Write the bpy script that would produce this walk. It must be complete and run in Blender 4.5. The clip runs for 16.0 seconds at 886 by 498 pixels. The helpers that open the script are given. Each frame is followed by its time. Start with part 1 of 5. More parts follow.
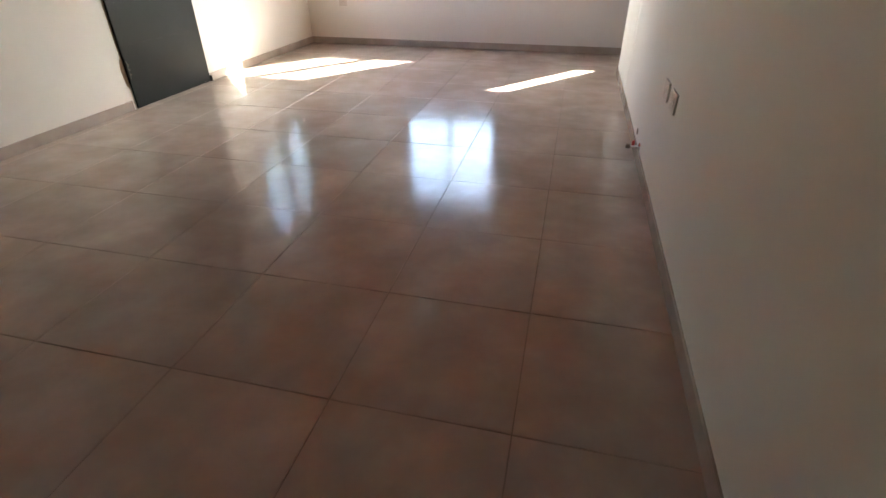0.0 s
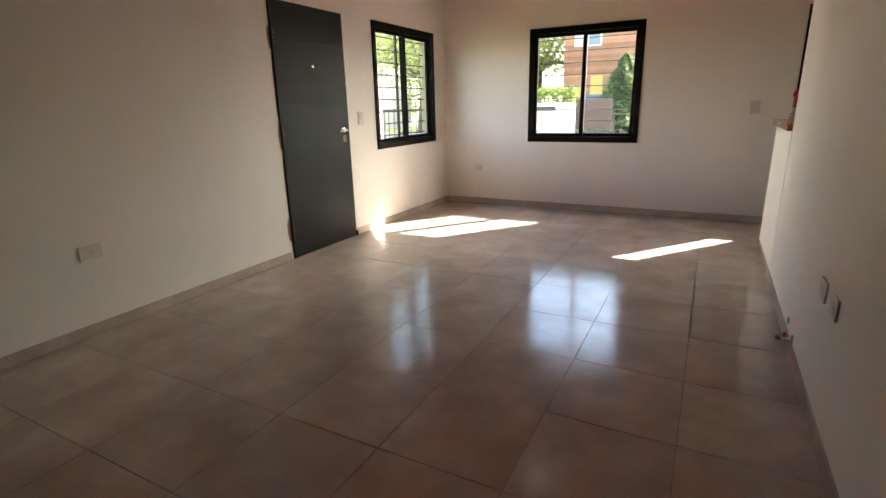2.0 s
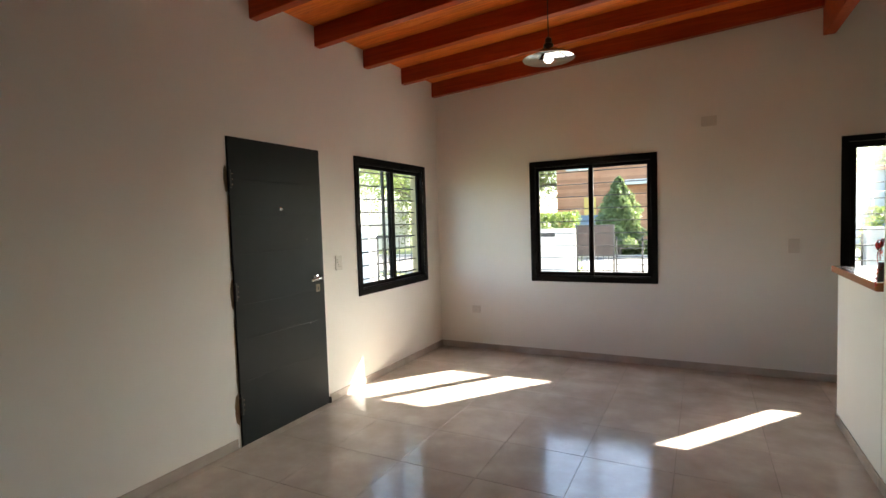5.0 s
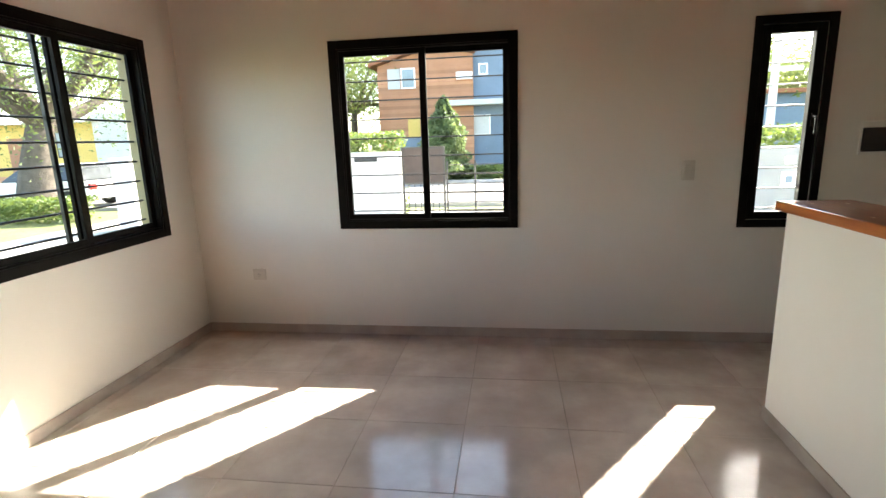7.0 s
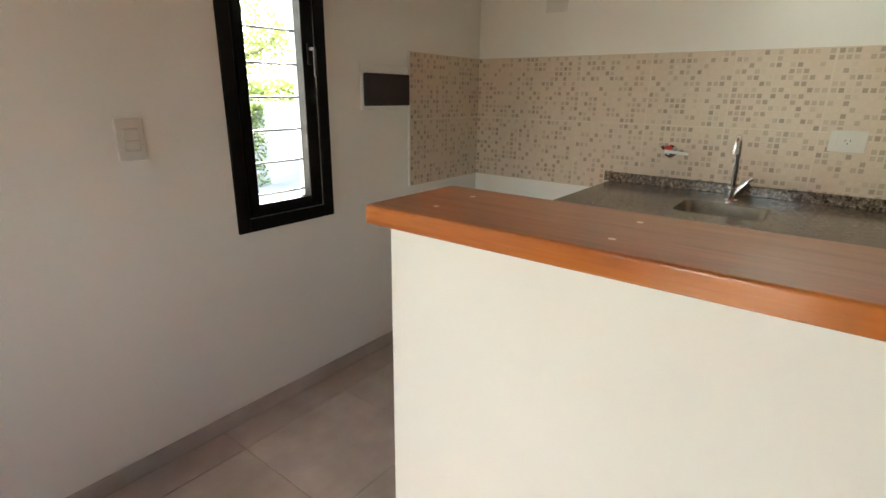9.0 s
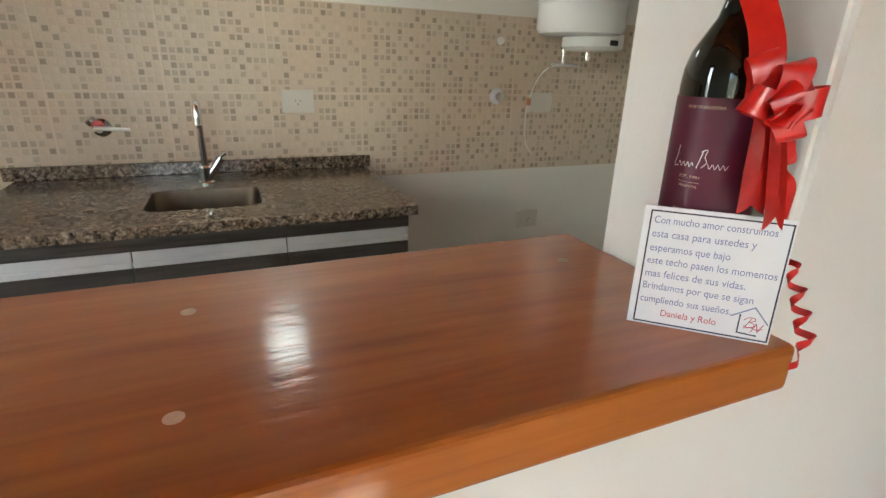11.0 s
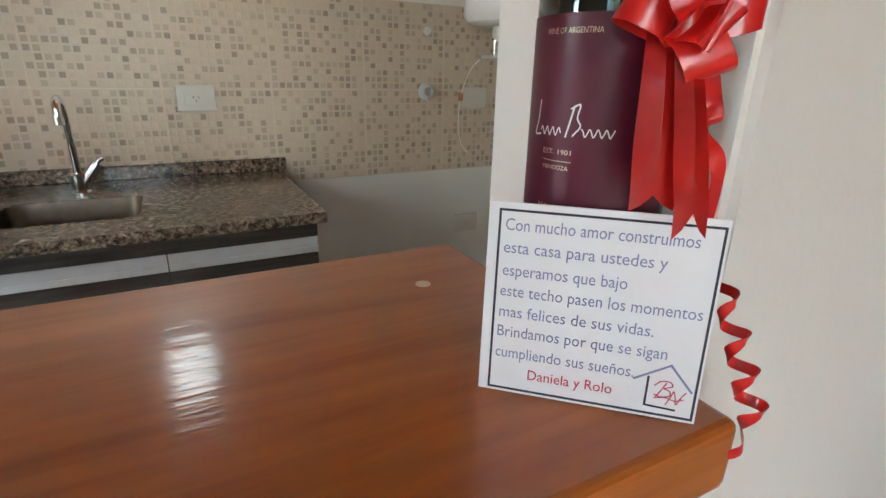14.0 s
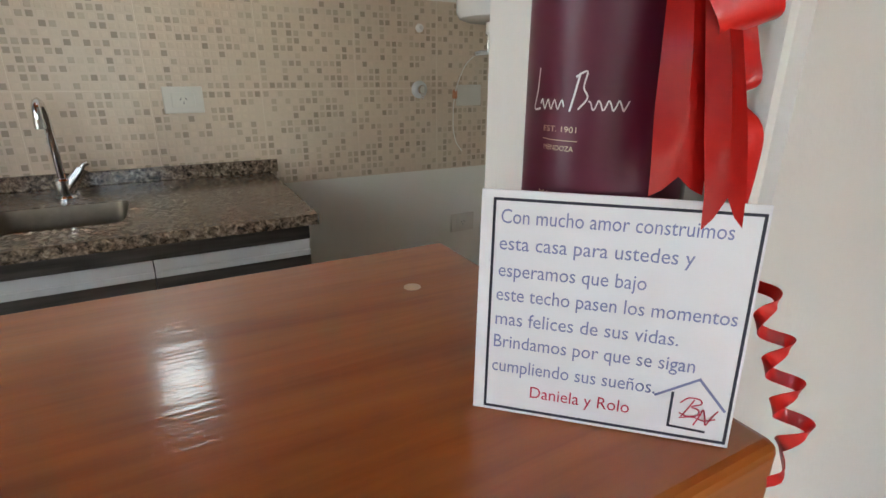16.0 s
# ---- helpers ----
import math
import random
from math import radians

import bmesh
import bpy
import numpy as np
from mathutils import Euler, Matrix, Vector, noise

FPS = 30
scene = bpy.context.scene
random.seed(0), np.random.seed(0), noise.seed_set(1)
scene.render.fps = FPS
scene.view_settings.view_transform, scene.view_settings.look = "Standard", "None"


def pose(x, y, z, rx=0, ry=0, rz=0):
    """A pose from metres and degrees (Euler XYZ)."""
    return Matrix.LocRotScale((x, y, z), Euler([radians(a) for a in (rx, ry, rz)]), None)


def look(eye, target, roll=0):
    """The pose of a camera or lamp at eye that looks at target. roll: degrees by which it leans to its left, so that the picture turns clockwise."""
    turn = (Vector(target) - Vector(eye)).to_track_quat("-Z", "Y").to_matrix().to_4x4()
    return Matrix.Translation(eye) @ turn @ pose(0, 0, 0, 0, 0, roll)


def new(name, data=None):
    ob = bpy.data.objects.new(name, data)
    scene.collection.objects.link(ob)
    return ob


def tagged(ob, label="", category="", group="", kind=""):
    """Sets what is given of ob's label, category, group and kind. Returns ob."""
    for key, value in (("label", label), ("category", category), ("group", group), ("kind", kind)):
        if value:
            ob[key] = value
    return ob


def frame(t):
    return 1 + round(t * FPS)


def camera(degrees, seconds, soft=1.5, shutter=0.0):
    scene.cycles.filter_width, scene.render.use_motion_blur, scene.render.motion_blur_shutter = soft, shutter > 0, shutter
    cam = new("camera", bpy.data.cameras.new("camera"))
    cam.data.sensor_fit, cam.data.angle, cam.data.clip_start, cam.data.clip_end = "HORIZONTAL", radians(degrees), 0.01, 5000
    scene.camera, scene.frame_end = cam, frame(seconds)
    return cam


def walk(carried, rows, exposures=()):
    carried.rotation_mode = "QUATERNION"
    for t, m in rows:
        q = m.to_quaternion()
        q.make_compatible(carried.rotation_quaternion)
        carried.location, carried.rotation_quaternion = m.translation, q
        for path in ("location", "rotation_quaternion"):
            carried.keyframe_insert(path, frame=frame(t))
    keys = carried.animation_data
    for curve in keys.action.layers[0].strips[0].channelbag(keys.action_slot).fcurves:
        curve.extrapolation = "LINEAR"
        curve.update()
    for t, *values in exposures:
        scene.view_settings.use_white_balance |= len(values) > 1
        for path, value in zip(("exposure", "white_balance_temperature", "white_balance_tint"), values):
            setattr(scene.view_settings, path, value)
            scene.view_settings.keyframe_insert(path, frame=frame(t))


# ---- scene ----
cam = camera(83.1, 16.0)
PATH = [
    (0, (0.261, 0.155, 1.087), (-0.147, 1.805, 0.032), -0.3),
    (0.5, (0.22, 0.176, 1.11), (-0.436, 1.757, 0.075), -0.3),
    (1, (0.204, 0.177, 1.145), (-0.592, 1.754, 0.208), -0.3),
    (1.5, (0.209, 0.188, 1.203), (-0.66, 1.813, 0.426), -0.5),
    (2, (0.219, 0.199, 1.265), (-0.683, 1.895, 0.71), -1.4),
    (2.5, (0.22, 0.203, 1.33), (-0.7, 1.946, 0.991), -1.7),
    (3, (0.225, 0.193, 1.395), (-0.718, 1.954, 1.289), -2.3),
    (3.2, (0.218, 0.193, 1.428), (-0.734, 1.952, 1.398), -2.4),
    (5.3, (-0.211, 1.237, 1.474), (-1.109, 3.017, 1.319), -1.5),
    (5.5, (-0.263, 1.404, 1.472), (-1.123, 3.198, 1.267), -1.4),
    (6, (-0.448, 1.856, 1.431), (-1.058, 3.738, 1.14), -0.9),
    (6.5, (-0.517, 2.304, 1.409), (-0.983, 4.213, 1.039), -1.9),
    (7, (-0.555, 2.798, 1.403), (-0.826, 4.734, 0.98), -1.8),
    (7.5, (-0.552, 3.304, 1.398), (-0.379, 5.247, 0.955), -0.9),
    (8, (-0.391, 3.78, 1.352), (0.201, 5.631, 0.88), -0.5),
    (8.5, (-0.24, 4.166, 1.321), (0.877, 5.735, 0.779), 1.3),
    (9, (-0.088, 4.504, 1.318), (1.43, 5.663, 0.724), 0.8),
    (9.5, (0.151, 4.667, 1.292), (1.937, 5.32, 0.672), 0.2),
    (10, (0.314, 4.738, 1.296), (2.203, 4.816, 0.644), 0.8),
    (10.2, (0.355, 4.773, 1.301), (2.237, 4.611, 0.642), 1.4),
    (12.3, (0.481, 4.591, 1.275), (2.108, 3.637, 0.609), 0.9),
    (12.5, (0.492, 4.583, 1.274), (2.133, 3.652, 0.608), 1.3),
    (13, (0.515, 4.568, 1.261), (2.176, 3.672, 0.6), 1.4),
    (13.5, (0.536, 4.549, 1.251), (2.202, 3.663, 0.589), 1.2),
    (14, (0.544, 4.542, 1.25), (2.211, 3.655, 0.591), 1.2),
    (14.5, (0.553, 4.537, 1.248), (2.22, 3.647, 0.594), 1.2),
    (15, (0.565, 4.529, 1.24), (2.232, 3.636, 0.589), 1.0),
    (15.5, (0.573, 4.523, 1.233), (2.24, 3.632, 0.581), 0.7),
    (16, (0.573, 4.52, 1.236), (2.238, 3.626, 0.581), 0.2),
]
EXPOSURES = [(0, 3.95, 6850, 9), (1, 3.52, 7050, 9), (1.5, 3.42, 7200, 9), (2, 3.3, 7250, 10), (2.5, 3.35, 7350, 11), (3, 3.65, 7500, 12), (5.5, 3.0, 6800, 6), (7, 3.1, 7050, 6), (7.5, 3.25, 7200, 7), (8, 3.35, 7300, 8), (8.5, 3.6, 7100, 8), (9, 3.75, 6900, 7), (9.5, 3.85, 6750, 7), (10.2, 3.8, 6700, 8), (12.5, 3.75, 6100, 9), (16, 3.62, 6150, 10)]
walk(cam, [(t, look(eye, target, roll)) for t, eye, target, roll in PATH], EXPOSURES)

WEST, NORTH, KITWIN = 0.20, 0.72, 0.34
SKY, SUN = 0.15, 5.0
# exterior light: sky and sun
SUN_DIR = Vector((0.77, 1.0, 1.02)).normalized()
world = bpy.data.worlds.new("world")
scene.world = world
world.use_nodes = True
_wn = world.node_tree.nodes
_sky = _wn.new("ShaderNodeTexSky")
_sky.sky_type, _sky.sun_disc = "NISHITA", False
_sky.sun_elevation = math.asin(SUN_DIR.z)
_sky.sun_rotation = math.atan2(SUN_DIR.x, SUN_DIR.y)
_wn["Background"].inputs["Strength"].default_value = SKY
world.node_tree.links.new(_sky.outputs[0], _wn["Background"].inputs["Color"])
_sun = new("sun", bpy.data.lights.new("sun", "SUN"))
_sun.data.energy, _sun.data.angle, _sun.data.color = SUN, radians(0.5), (1.0, 0.955, 0.89)
_sun.matrix_world = look(SUN_DIR * 30, (0, 0, 0))

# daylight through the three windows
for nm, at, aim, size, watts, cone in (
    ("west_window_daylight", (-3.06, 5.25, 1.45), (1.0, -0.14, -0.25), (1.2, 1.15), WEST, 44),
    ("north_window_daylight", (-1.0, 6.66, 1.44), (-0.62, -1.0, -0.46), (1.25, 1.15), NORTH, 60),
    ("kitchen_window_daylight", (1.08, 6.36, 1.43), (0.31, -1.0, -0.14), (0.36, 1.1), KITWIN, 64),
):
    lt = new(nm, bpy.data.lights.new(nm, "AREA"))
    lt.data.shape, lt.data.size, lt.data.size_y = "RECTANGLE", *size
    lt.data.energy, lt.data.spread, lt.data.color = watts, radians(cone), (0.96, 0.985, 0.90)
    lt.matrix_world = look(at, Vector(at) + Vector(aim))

# ---------------------------------------------------------------- materials


class Mat:
    """A small node builder round one Principled material."""

    def __init__(self, name, colour, rough=0.5, metal=0.0, **more):
        self.m = bpy.data.materials.new(name)
        self.m.use_nodes = True
        self.t = self.m.node_tree
        self.b = self.t.nodes["Principled BSDF"]
        self.b.inputs["Base Color"].default_value = (*colour, 1)
        self.b.inputs["Roughness"].default_value = rough
        self.b.inputs["Metallic"].default_value = metal
        for k, v in more.items():
            self.b.inputs[k.replace("_", " ")].default_value = v
        self.uv = self.t.nodes.new("ShaderNodeTexCoord").outputs["Object"]

    def node(self, kind, **inputs):
        n = self.t.nodes.new(kind)
        for k, v in inputs.items():
            self.put(n, k.replace("_", " "), v)
        return n

    def put(self, n, key, v):
        if isinstance(v, bpy.types.NodeSocket):
            self.t.links.new(v, n.inputs[key])
        else:
            n.inputs[key].default_value = v

    def world_space(self):
        self.uv = self.t.nodes.new("ShaderNodeNewGeometry").outputs["Position"]
        return self

    def scaled(self, sx, sy, sz):
        n = self.node("ShaderNodeMapping", Scale=(sx, sy, sz))
        self.t.links.new(self.uv, n.inputs["Vector"])
        return n.outputs[0]

    def noise(self, scale, detail=4.0, rough=0.55, stretch=(1, 1, 1), warp=0.0):
        n = self.node("ShaderNodeTexNoise", Vector=self.scaled(*stretch), Scale=scale, Detail=detail, Roughness=rough, Distortion=warp)
        return n.outputs["Fac"]

    def ramp(self, fac, *stops):
        n = self.t.nodes.new("ShaderNodeValToRGB")
        while len(n.color_ramp.elements) < len(stops):
            n.color_ramp.elements.new(0.5)
        for e, (at, c) in zip(n.color_ramp.elements, stops):
            e.position, e.color = at, (*c, 1) if len(c) == 3 else c
        self.t.links.new(fac, n.inputs[0])
        return n.outputs[0]

    def mix(self, fac, a, b, how="MIX"):
        n = self.t.nodes.new("ShaderNodeMix")
        n.data_type, n.blend_type = "RGBA", how
        for key, v in ((0, fac), (6, a), (7, b)):
            if isinstance(v, bpy.types.NodeSocket):
                self.t.links.new(v, n.inputs[key])
            else:
                n.inputs[key].default_value = v if key == 0 else (*v, 1)
        return n.outputs[2]

    def span(self, fac, lo, hi, a=0.0, b=1.0):
        n = self.node("ShaderNodeMapRange")
        self.t.links.new(fac, n.inputs[0])
        for k, v in zip((1, 2, 3, 4), (a, b, lo, hi)):
            n.inputs[k].default_value = v
        return n.outputs[0]

    def colour(self, socket):
        self.t.links.new(socket, self.b.inputs["Base Color"])
        return self

    def rough(self, socket):
        self.t.links.new(socket, self.b.inputs["Roughness"])
        return self

    def bump(self, height, strength=0.2, distance=0.002):
        n = self.node("ShaderNodeBump", Strength=strength, Distance=distance, Height=height)
        if self.b.inputs["Normal"].links:
            self.t.links.new(self.b.inputs["Normal"].links[0].from_socket, n.inputs["Normal"])
        self.t.links.new(n.outputs[0], self.b.inputs["Normal"])
        return self

    def random(self):
        return self.t.nodes.new("ShaderNodeObjectInfo").outputs["Random"]

    def island(self):
        return self.t.nodes.new("ShaderNodeNewGeometry").outputs["Random Per Island"]


def mottled(name, a, b, scale, rough=0.6, bump=0.15, fine=90.0, distance=0.002, metal=0.0, **more):
    """A colour that drifts between a and b, with a fine grain in relief."""
    m = Mat(name, a, rough, metal, **more).world_space()
    m.colour(m.ramp(m.noise(scale, 5), (0.3, a), (0.7, b)))
    m.rough(m.span(m.noise(scale * 2.3, 3), rough * 0.88, min(1, rough * 1.12)))
    if bump:
        m.bump(m.noise(fine, 3), bump, distance)
    return m


PAINT = mottled("wall_paint", (0.80, 0.775, 0.72), (0.76, 0.735, 0.675), 1.3, 0.62, 0.25, 160, 0.0015)
PAINT.bump(PAINT.noise(3.0, 3), 0.25, 0.006)
PAINT_OUT = mottled("exterior_paint", (0.44, 0.36, 0.21), (0.38, 0.30, 0.17), 2.0, 0.8, 0.4, 60)

TILE = Mat("porcelain_floor_tile", (0.3, 0.25, 0.2), 0.2).world_space()
_cloud = TILE.mix(0.5, TILE.noise(1.5, 5, 0.55, warp=0.4), TILE.noise(4.2, 4, 0.55))
_base = TILE.ramp(_cloud, (0.34, (0.355, 0.300, 0.256)), (0.5, (0.435, 0.374, 0.326)), (0.66, (0.535, 0.472, 0.420)))
_tone = TILE.ramp(TILE.random(), (0.0, (0.93, 0.93, 0.93)), (1.0, (1.06, 1.05, 1.04)))
TILE.colour(TILE.mix(1.0, _base, _tone, "MULTIPLY"))
TILE.rough(TILE.span(TILE.noise(5.0, 4), 0.11, 0.19, 0.3, 0.7))
TILE.bump(TILE.noise(14.0, 2), 0.05, 0.002)
GROUT = mottled("floor_grout", (0.22, 0.175, 0.145), (0.36, 0.30, 0.255), 6, 0.85)

CEILBOARD = Mat("orange_pine_boards", (0.6, 0.2, 0.05), 0.5, Specular_IOR_Level=0.3).world_space()
_g = CEILBOARD.noise(7, 6, 0.6, (0.35, 6, 6), 0.8)
_cb = CEILBOARD.ramp(_g, (0.3, (0.58, 0.115, 0.014)), (0.55, (0.80, 0.19, 0.024)), (0.75, (0.86, 0.27, 0.04)))
_ct = CEILBOARD.ramp(CEILBOARD.island(), (0.0, (0.82, 0.8, 0.78)), (1.0, (1.1, 1.08, 1.05)))
CEILBOARD.colour(CEILBOARD.mix(1.0, _cb, _ct, "MULTIPLY")).bump(_g, 0.1, 0.001)
BEAMWOOD = Mat("red_stained_beam", (0.3, 0.07, 0.02), 0.45, Specular_IOR_Level=0.3).world_space()
_g = BEAMWOOD.noise(6, 6, 0.6, (0.3, 7, 7), 0.7)
BEAMWOOD.colour(BEAMWOOD.ramp(_g, (0.3, (0.27, 0.034, 0.007)), (0.6, (0.42, 0.062, 0.011)), (0.8, (0.52, 0.095, 0.018)))).bump(_g, 0.12, 0.001)

FRAME = mottled("dark_bronze_aluminium", (0.0065, 0.0050, 0.0045), (0.010, 0.0078, 0.0068), 8, 0.45, 0.08, 400, 0.0005, Specular_IOR_Level=0.08)
IRON = mottled("black_iron", (0.02, 0.018, 0.016), (0.035, 0.03, 0.026), 12, 0.5, 0.2, 200)
DOORPAINT = mottled("green_grey_steel", (0.0075, 0.0098, 0.0092), (0.0100, 0.0128, 0.0120), 2.0, 0.46, 0.12, 350, 0.0006, Specular_IOR_Level=0.22)
RAWPLASTER = mottled("raw_brown_plaster", (0.36, 0.27, 0.18), (0.27, 0.19, 0.12), 18, 0.9, 0.6, 70)
PLASTIC = mottled("white_plastic", (0.80, 0.79, 0.75), (0.77, 0.76, 0.72), 10, 0.35, 0.0)
PLATE = mottled("ivory_plastic", (0.66, 0.62, 0.555), (0.62, 0.585, 0.52), 10, 0.35, 0.0)
PLASTIC_DK = mottled("smoked_plastic", (0.022, 0.016, 0.02), (0.03, 0.022, 0.026), 5, 0.12, 0.0)
SLOT = mottled("dark_slot", (0.02, 0.02, 0.02), (0.03, 0.03, 0.03), 5, 0.7, 0.0)
CHROME = mottled("chrome", (0.82, 0.82, 0.83), (0.76, 0.76, 0.77), 9, 0.08, 0.0, metal=1.0)
STEEL = mottled("brushed_steel", (0.25, 0.205, 0.155), (0.19, 0.155, 0.118), 30, 0.3, 0.1, 500, 0.0003, 1.0)
ALU = mottled("satin_aluminium", (0.72, 0.73, 0.74), (0.66, 0.67, 0.68), 6, 0.34, 0.05, 500, 0.0003, 0.6)
RED = mottled("red_enamel", (0.55, 0.03, 0.02), (0.45, 0.025, 0.02), 20, 0.35, 0.0)

BARWOOD = Mat("varnished_red_hardwood", (0.4, 0.12, 0.04), 0.3, Coat_Weight=1.0, Coat_Roughness=0.12, Specular_IOR_Level=0.2).world_space()
_w1 = BARWOOD.noise(4.0, 6, 0.55, (5.0, 0.5, 5.0), 0.9)
_w2 = BARWOOD.noise(12.0, 5, 0.6, (6.0, 0.35, 6.0), 0.9)
_w3 = BARWOOD.noise(2.2, 4, 0.5, (4.0, 0.45, 4.0), 1.6)
_bw = BARWOOD.ramp(_w1, (0.30, (0.33, 0.086, 0.015)), (0.46, (0.415, 0.124, 0.022)), (0.62, (0.45, 0.145, 0.028)), (0.8, (0.52, 0.19, 0.042)))
_bt = BARWOOD.ramp(_w2, (0.35, (0.90, 0.88, 0.86)), (0.6, (1.06, 1.05, 1.04)))
_bs = BARWOOD.ramp(_w3, (0.30, (0.62, 0.55, 0.48)), (0.40, (1.0, 1.0, 1.0)))
BARWOOD.colour(BARWOOD.mix(1.0, BARWOOD.mix(1.0, _bw, _bt, "MULTIPLY"), _bs, "MULTIPLY"))
BARWOOD.bump(BARWOOD.noise(105.0, 3, 0.55, (1.0, 0.12, 1.0), 0.4), 0.55, 0.0007)
BARWOOD.t.links.new(BARWOOD.b.inputs["Normal"].links[0].from_socket, BARWOOD.b.inputs["Coat Normal"])
ENDWOOD = mottled("pale_wood_plug", (0.72, 0.52, 0.36), (0.62, 0.42, 0.27), 120, 0.55, 0.0)

GRANITE = Mat("grey_brown_granite", (0.2, 0.18, 0.16), 0.16).world_space()
_v = GRANITE.node("ShaderNodeTexVoronoi", Vector=GRANITE.uv, Scale=150.0)
_n = GRANITE.noise(62, 5, 0.65, warp=0.6)
_gr = GRANITE.ramp(_n, (0.36, (0.02, 0.018, 0.016)), (0.47, (0.13, 0.098, 0.070)), (0.57, (0.235, 0.185, 0.137)), (0.70, (0.40, 0.335, 0.265)))
_gv = GRANITE.ramp(_v.outputs["Color"], (0.15, (0.45, 0.42, 0.40)), (0.6, (1.0, 0.97, 0.94)), (0.9, (1.15, 1.05, 0.95)))
GRANITE.colour(GRANITE.mix(0.8, _gr, _gv, "MULTIPLY"))
DARKWOOD = Mat("dark_wenge_board", (0.05, 0.04, 0.035), 0.4).world_space()
_g = DARKWOOD.noise(9, 6, 0.6, (8, 0.5, 8), 0.5)
DARKWOOD.colour(DARKWOOD.ramp(_g, (0.35, (0.026, 0.021, 0.018)), (0.65, (0.062, 0.050, 0.043)))).bump(_g, 0.1, 0.0006)



def glazed(name, a, b):
    m = Mat(name, a, 0.38, Specular_IOR_Level=0.4).world_space()
    tone = m.ramp(m.island(), (0.0, a), (1.0, b))
    return m.colour(m.mix(0.3, tone, m.ramp(m.noise(70, 4), (0.3, (0.85, 0.85, 0.85)), (0.7, (1.1, 1.1, 1.1))), "MULTIPLY"))


MOSAIC = [glazed("cream_glaze", (0.60, 0.485, 0.365), (0.64, 0.52, 0.40)), glazed("tan_glaze", (0.45, 0.36, 0.265), (0.54, 0.435, 0.325)), glazed("taupe_glaze", (0.325, 0.255, 0.187), (0.425, 0.335, 0.25))]
CERAMIC = mottled("cream_ceramic_grout", (0.63, 0.51, 0.39), (0.59, 0.475, 0.36), 5, 0.32, 0.05, 100)

GROUTPALE = mottled("pale_wall_grout", (0.74, 0.64, 0.52), (0.68, 0.58, 0.47), 8, 0.8, 0.1)

LAMPDISH = mottled("polished_lamp_dish", (0.50, 0.58, 0.58), (0.42, 0.51, 0.51), 12, 0.16, 0.1, 60, 0.002, 0.85)
LAMPMETAL = mottled("dark_lamp_metal", (0.06, 0.055, 0.05), (0.09, 0.08, 0.07), 12, 0.3, 0.0, metal=0.7)
GLOW = Mat("bulb_glow", (1, 1, 1), 0.4, Emission_Color=(0.95, 1.0, 0.98, 1), Emission_Strength=0.8)
GLOW_SINK = Mat("sink_bulb_glow", (1, 1, 1), 0.4, Emission_Color=(0.90, 1.0, 0.96, 1), Emission_Strength=0.75)

GLASS = Mat("window_glass", (0.98, 0.99, 0.985), 0.0, Transmission_Weight=1.0, IOR=1.01)
BOTTLEGLASS = Mat("dark_bottle_glass", (0.006, 0.007, 0.005), 0.04, Specular_IOR_Level=0.6, Coat_Weight=0.4, Coat_Roughness=0.02)
LABEL = mottled("burgundy_label", (0.105, 0.010, 0.029), (0.088, 0.008, 0.024), 30, 0.36, 0.12, 900, 0.0002)
FOIL = mottled("gold_foil", (0.72, 0.55, 0.38), (0.62, 0.47, 0.32), 60, 0.3, 0.0, metal=0.4)
INKWHITE = mottled("white_ink", (0.78, 0.74, 0.72), (0.74, 0.70, 0.68), 60, 0.5, 0.0)
RIBBON = Mat("red_satin_ribbon", (0.52, 0.012, 0.012), 0.30, Coat_Weight=0.35, Coat_Roughness=0.10)
RIBBON.colour(RIBBON.ramp(RIBBON.noise(45, 4), (0.3, (0.56, 0.010, 0.009)), (0.7, (0.72, 0.026, 0.018)))).bump(RIBBON.noise(160, 3, stretch=(1, 1, 0.4)), 0.25, 0.001)
PAPER = mottled("white_card", (0.80, 0.80, 0.82), (0.77, 0.77, 0.79), 30, 0.45, 0.08, 700, 0.0002)
INKNAVY = mottled("navy_ink", (0.012, 0.014, 0.035), (0.018, 0.02, 0.045), 60, 0.5, 0.0)
INKBLUE = mottled("slate_blue_ink", (0.19, 0.22, 0.42), (0.23, 0.26, 0.46), 60, 0.5, 0.0)
INKRED = mottled("crimson_ink", (0.55, 0.03, 0.09), (0.50, 0.03, 0.08), 60, 0.5, 0.0)

CONCRETE = mottled("pale_concrete_paving", (0.42, 0.38, 0.34), (0.33, 0.30, 0.265), 1.2, 0.9, 0.4, 40, 0.004)
ASPHALT = mottled("pale_worn_street", (0.24, 0.22, 0.20), (0.18, 0.165, 0.15), 2, 0.9, 0.5, 60, 0.005)
GRASS = mottled("grass_ground", (0.09, 0.12, 0.03), (0.15, 0.15, 0.055), 1.5, 0.95, 0.6, 30, 0.02)
RENDERWHITE = mottled("white_render", (0.50, 0.505, 0.49), (0.43, 0.435, 0.42), 1.6, 0.85, 0.4, 50, 0.003)
RENDERGREY = mottled("grey_render", (0.29, 0.295, 0.285), (0.23, 0.235, 0.228), 1.6, 0.85, 0.4, 50, 0.003)
BRICK = mottled("orange_brick", (0.45, 0.245, 0.15), (0.38, 0.19, 0.11), 1.5, 0.85, 0.4, 30, 0.004)
_bi = BRICK.ramp(BRICK.random(), (0.0, (0.70, 0.66, 0.62)), (1.0, (1.25, 1.2, 1.15)))
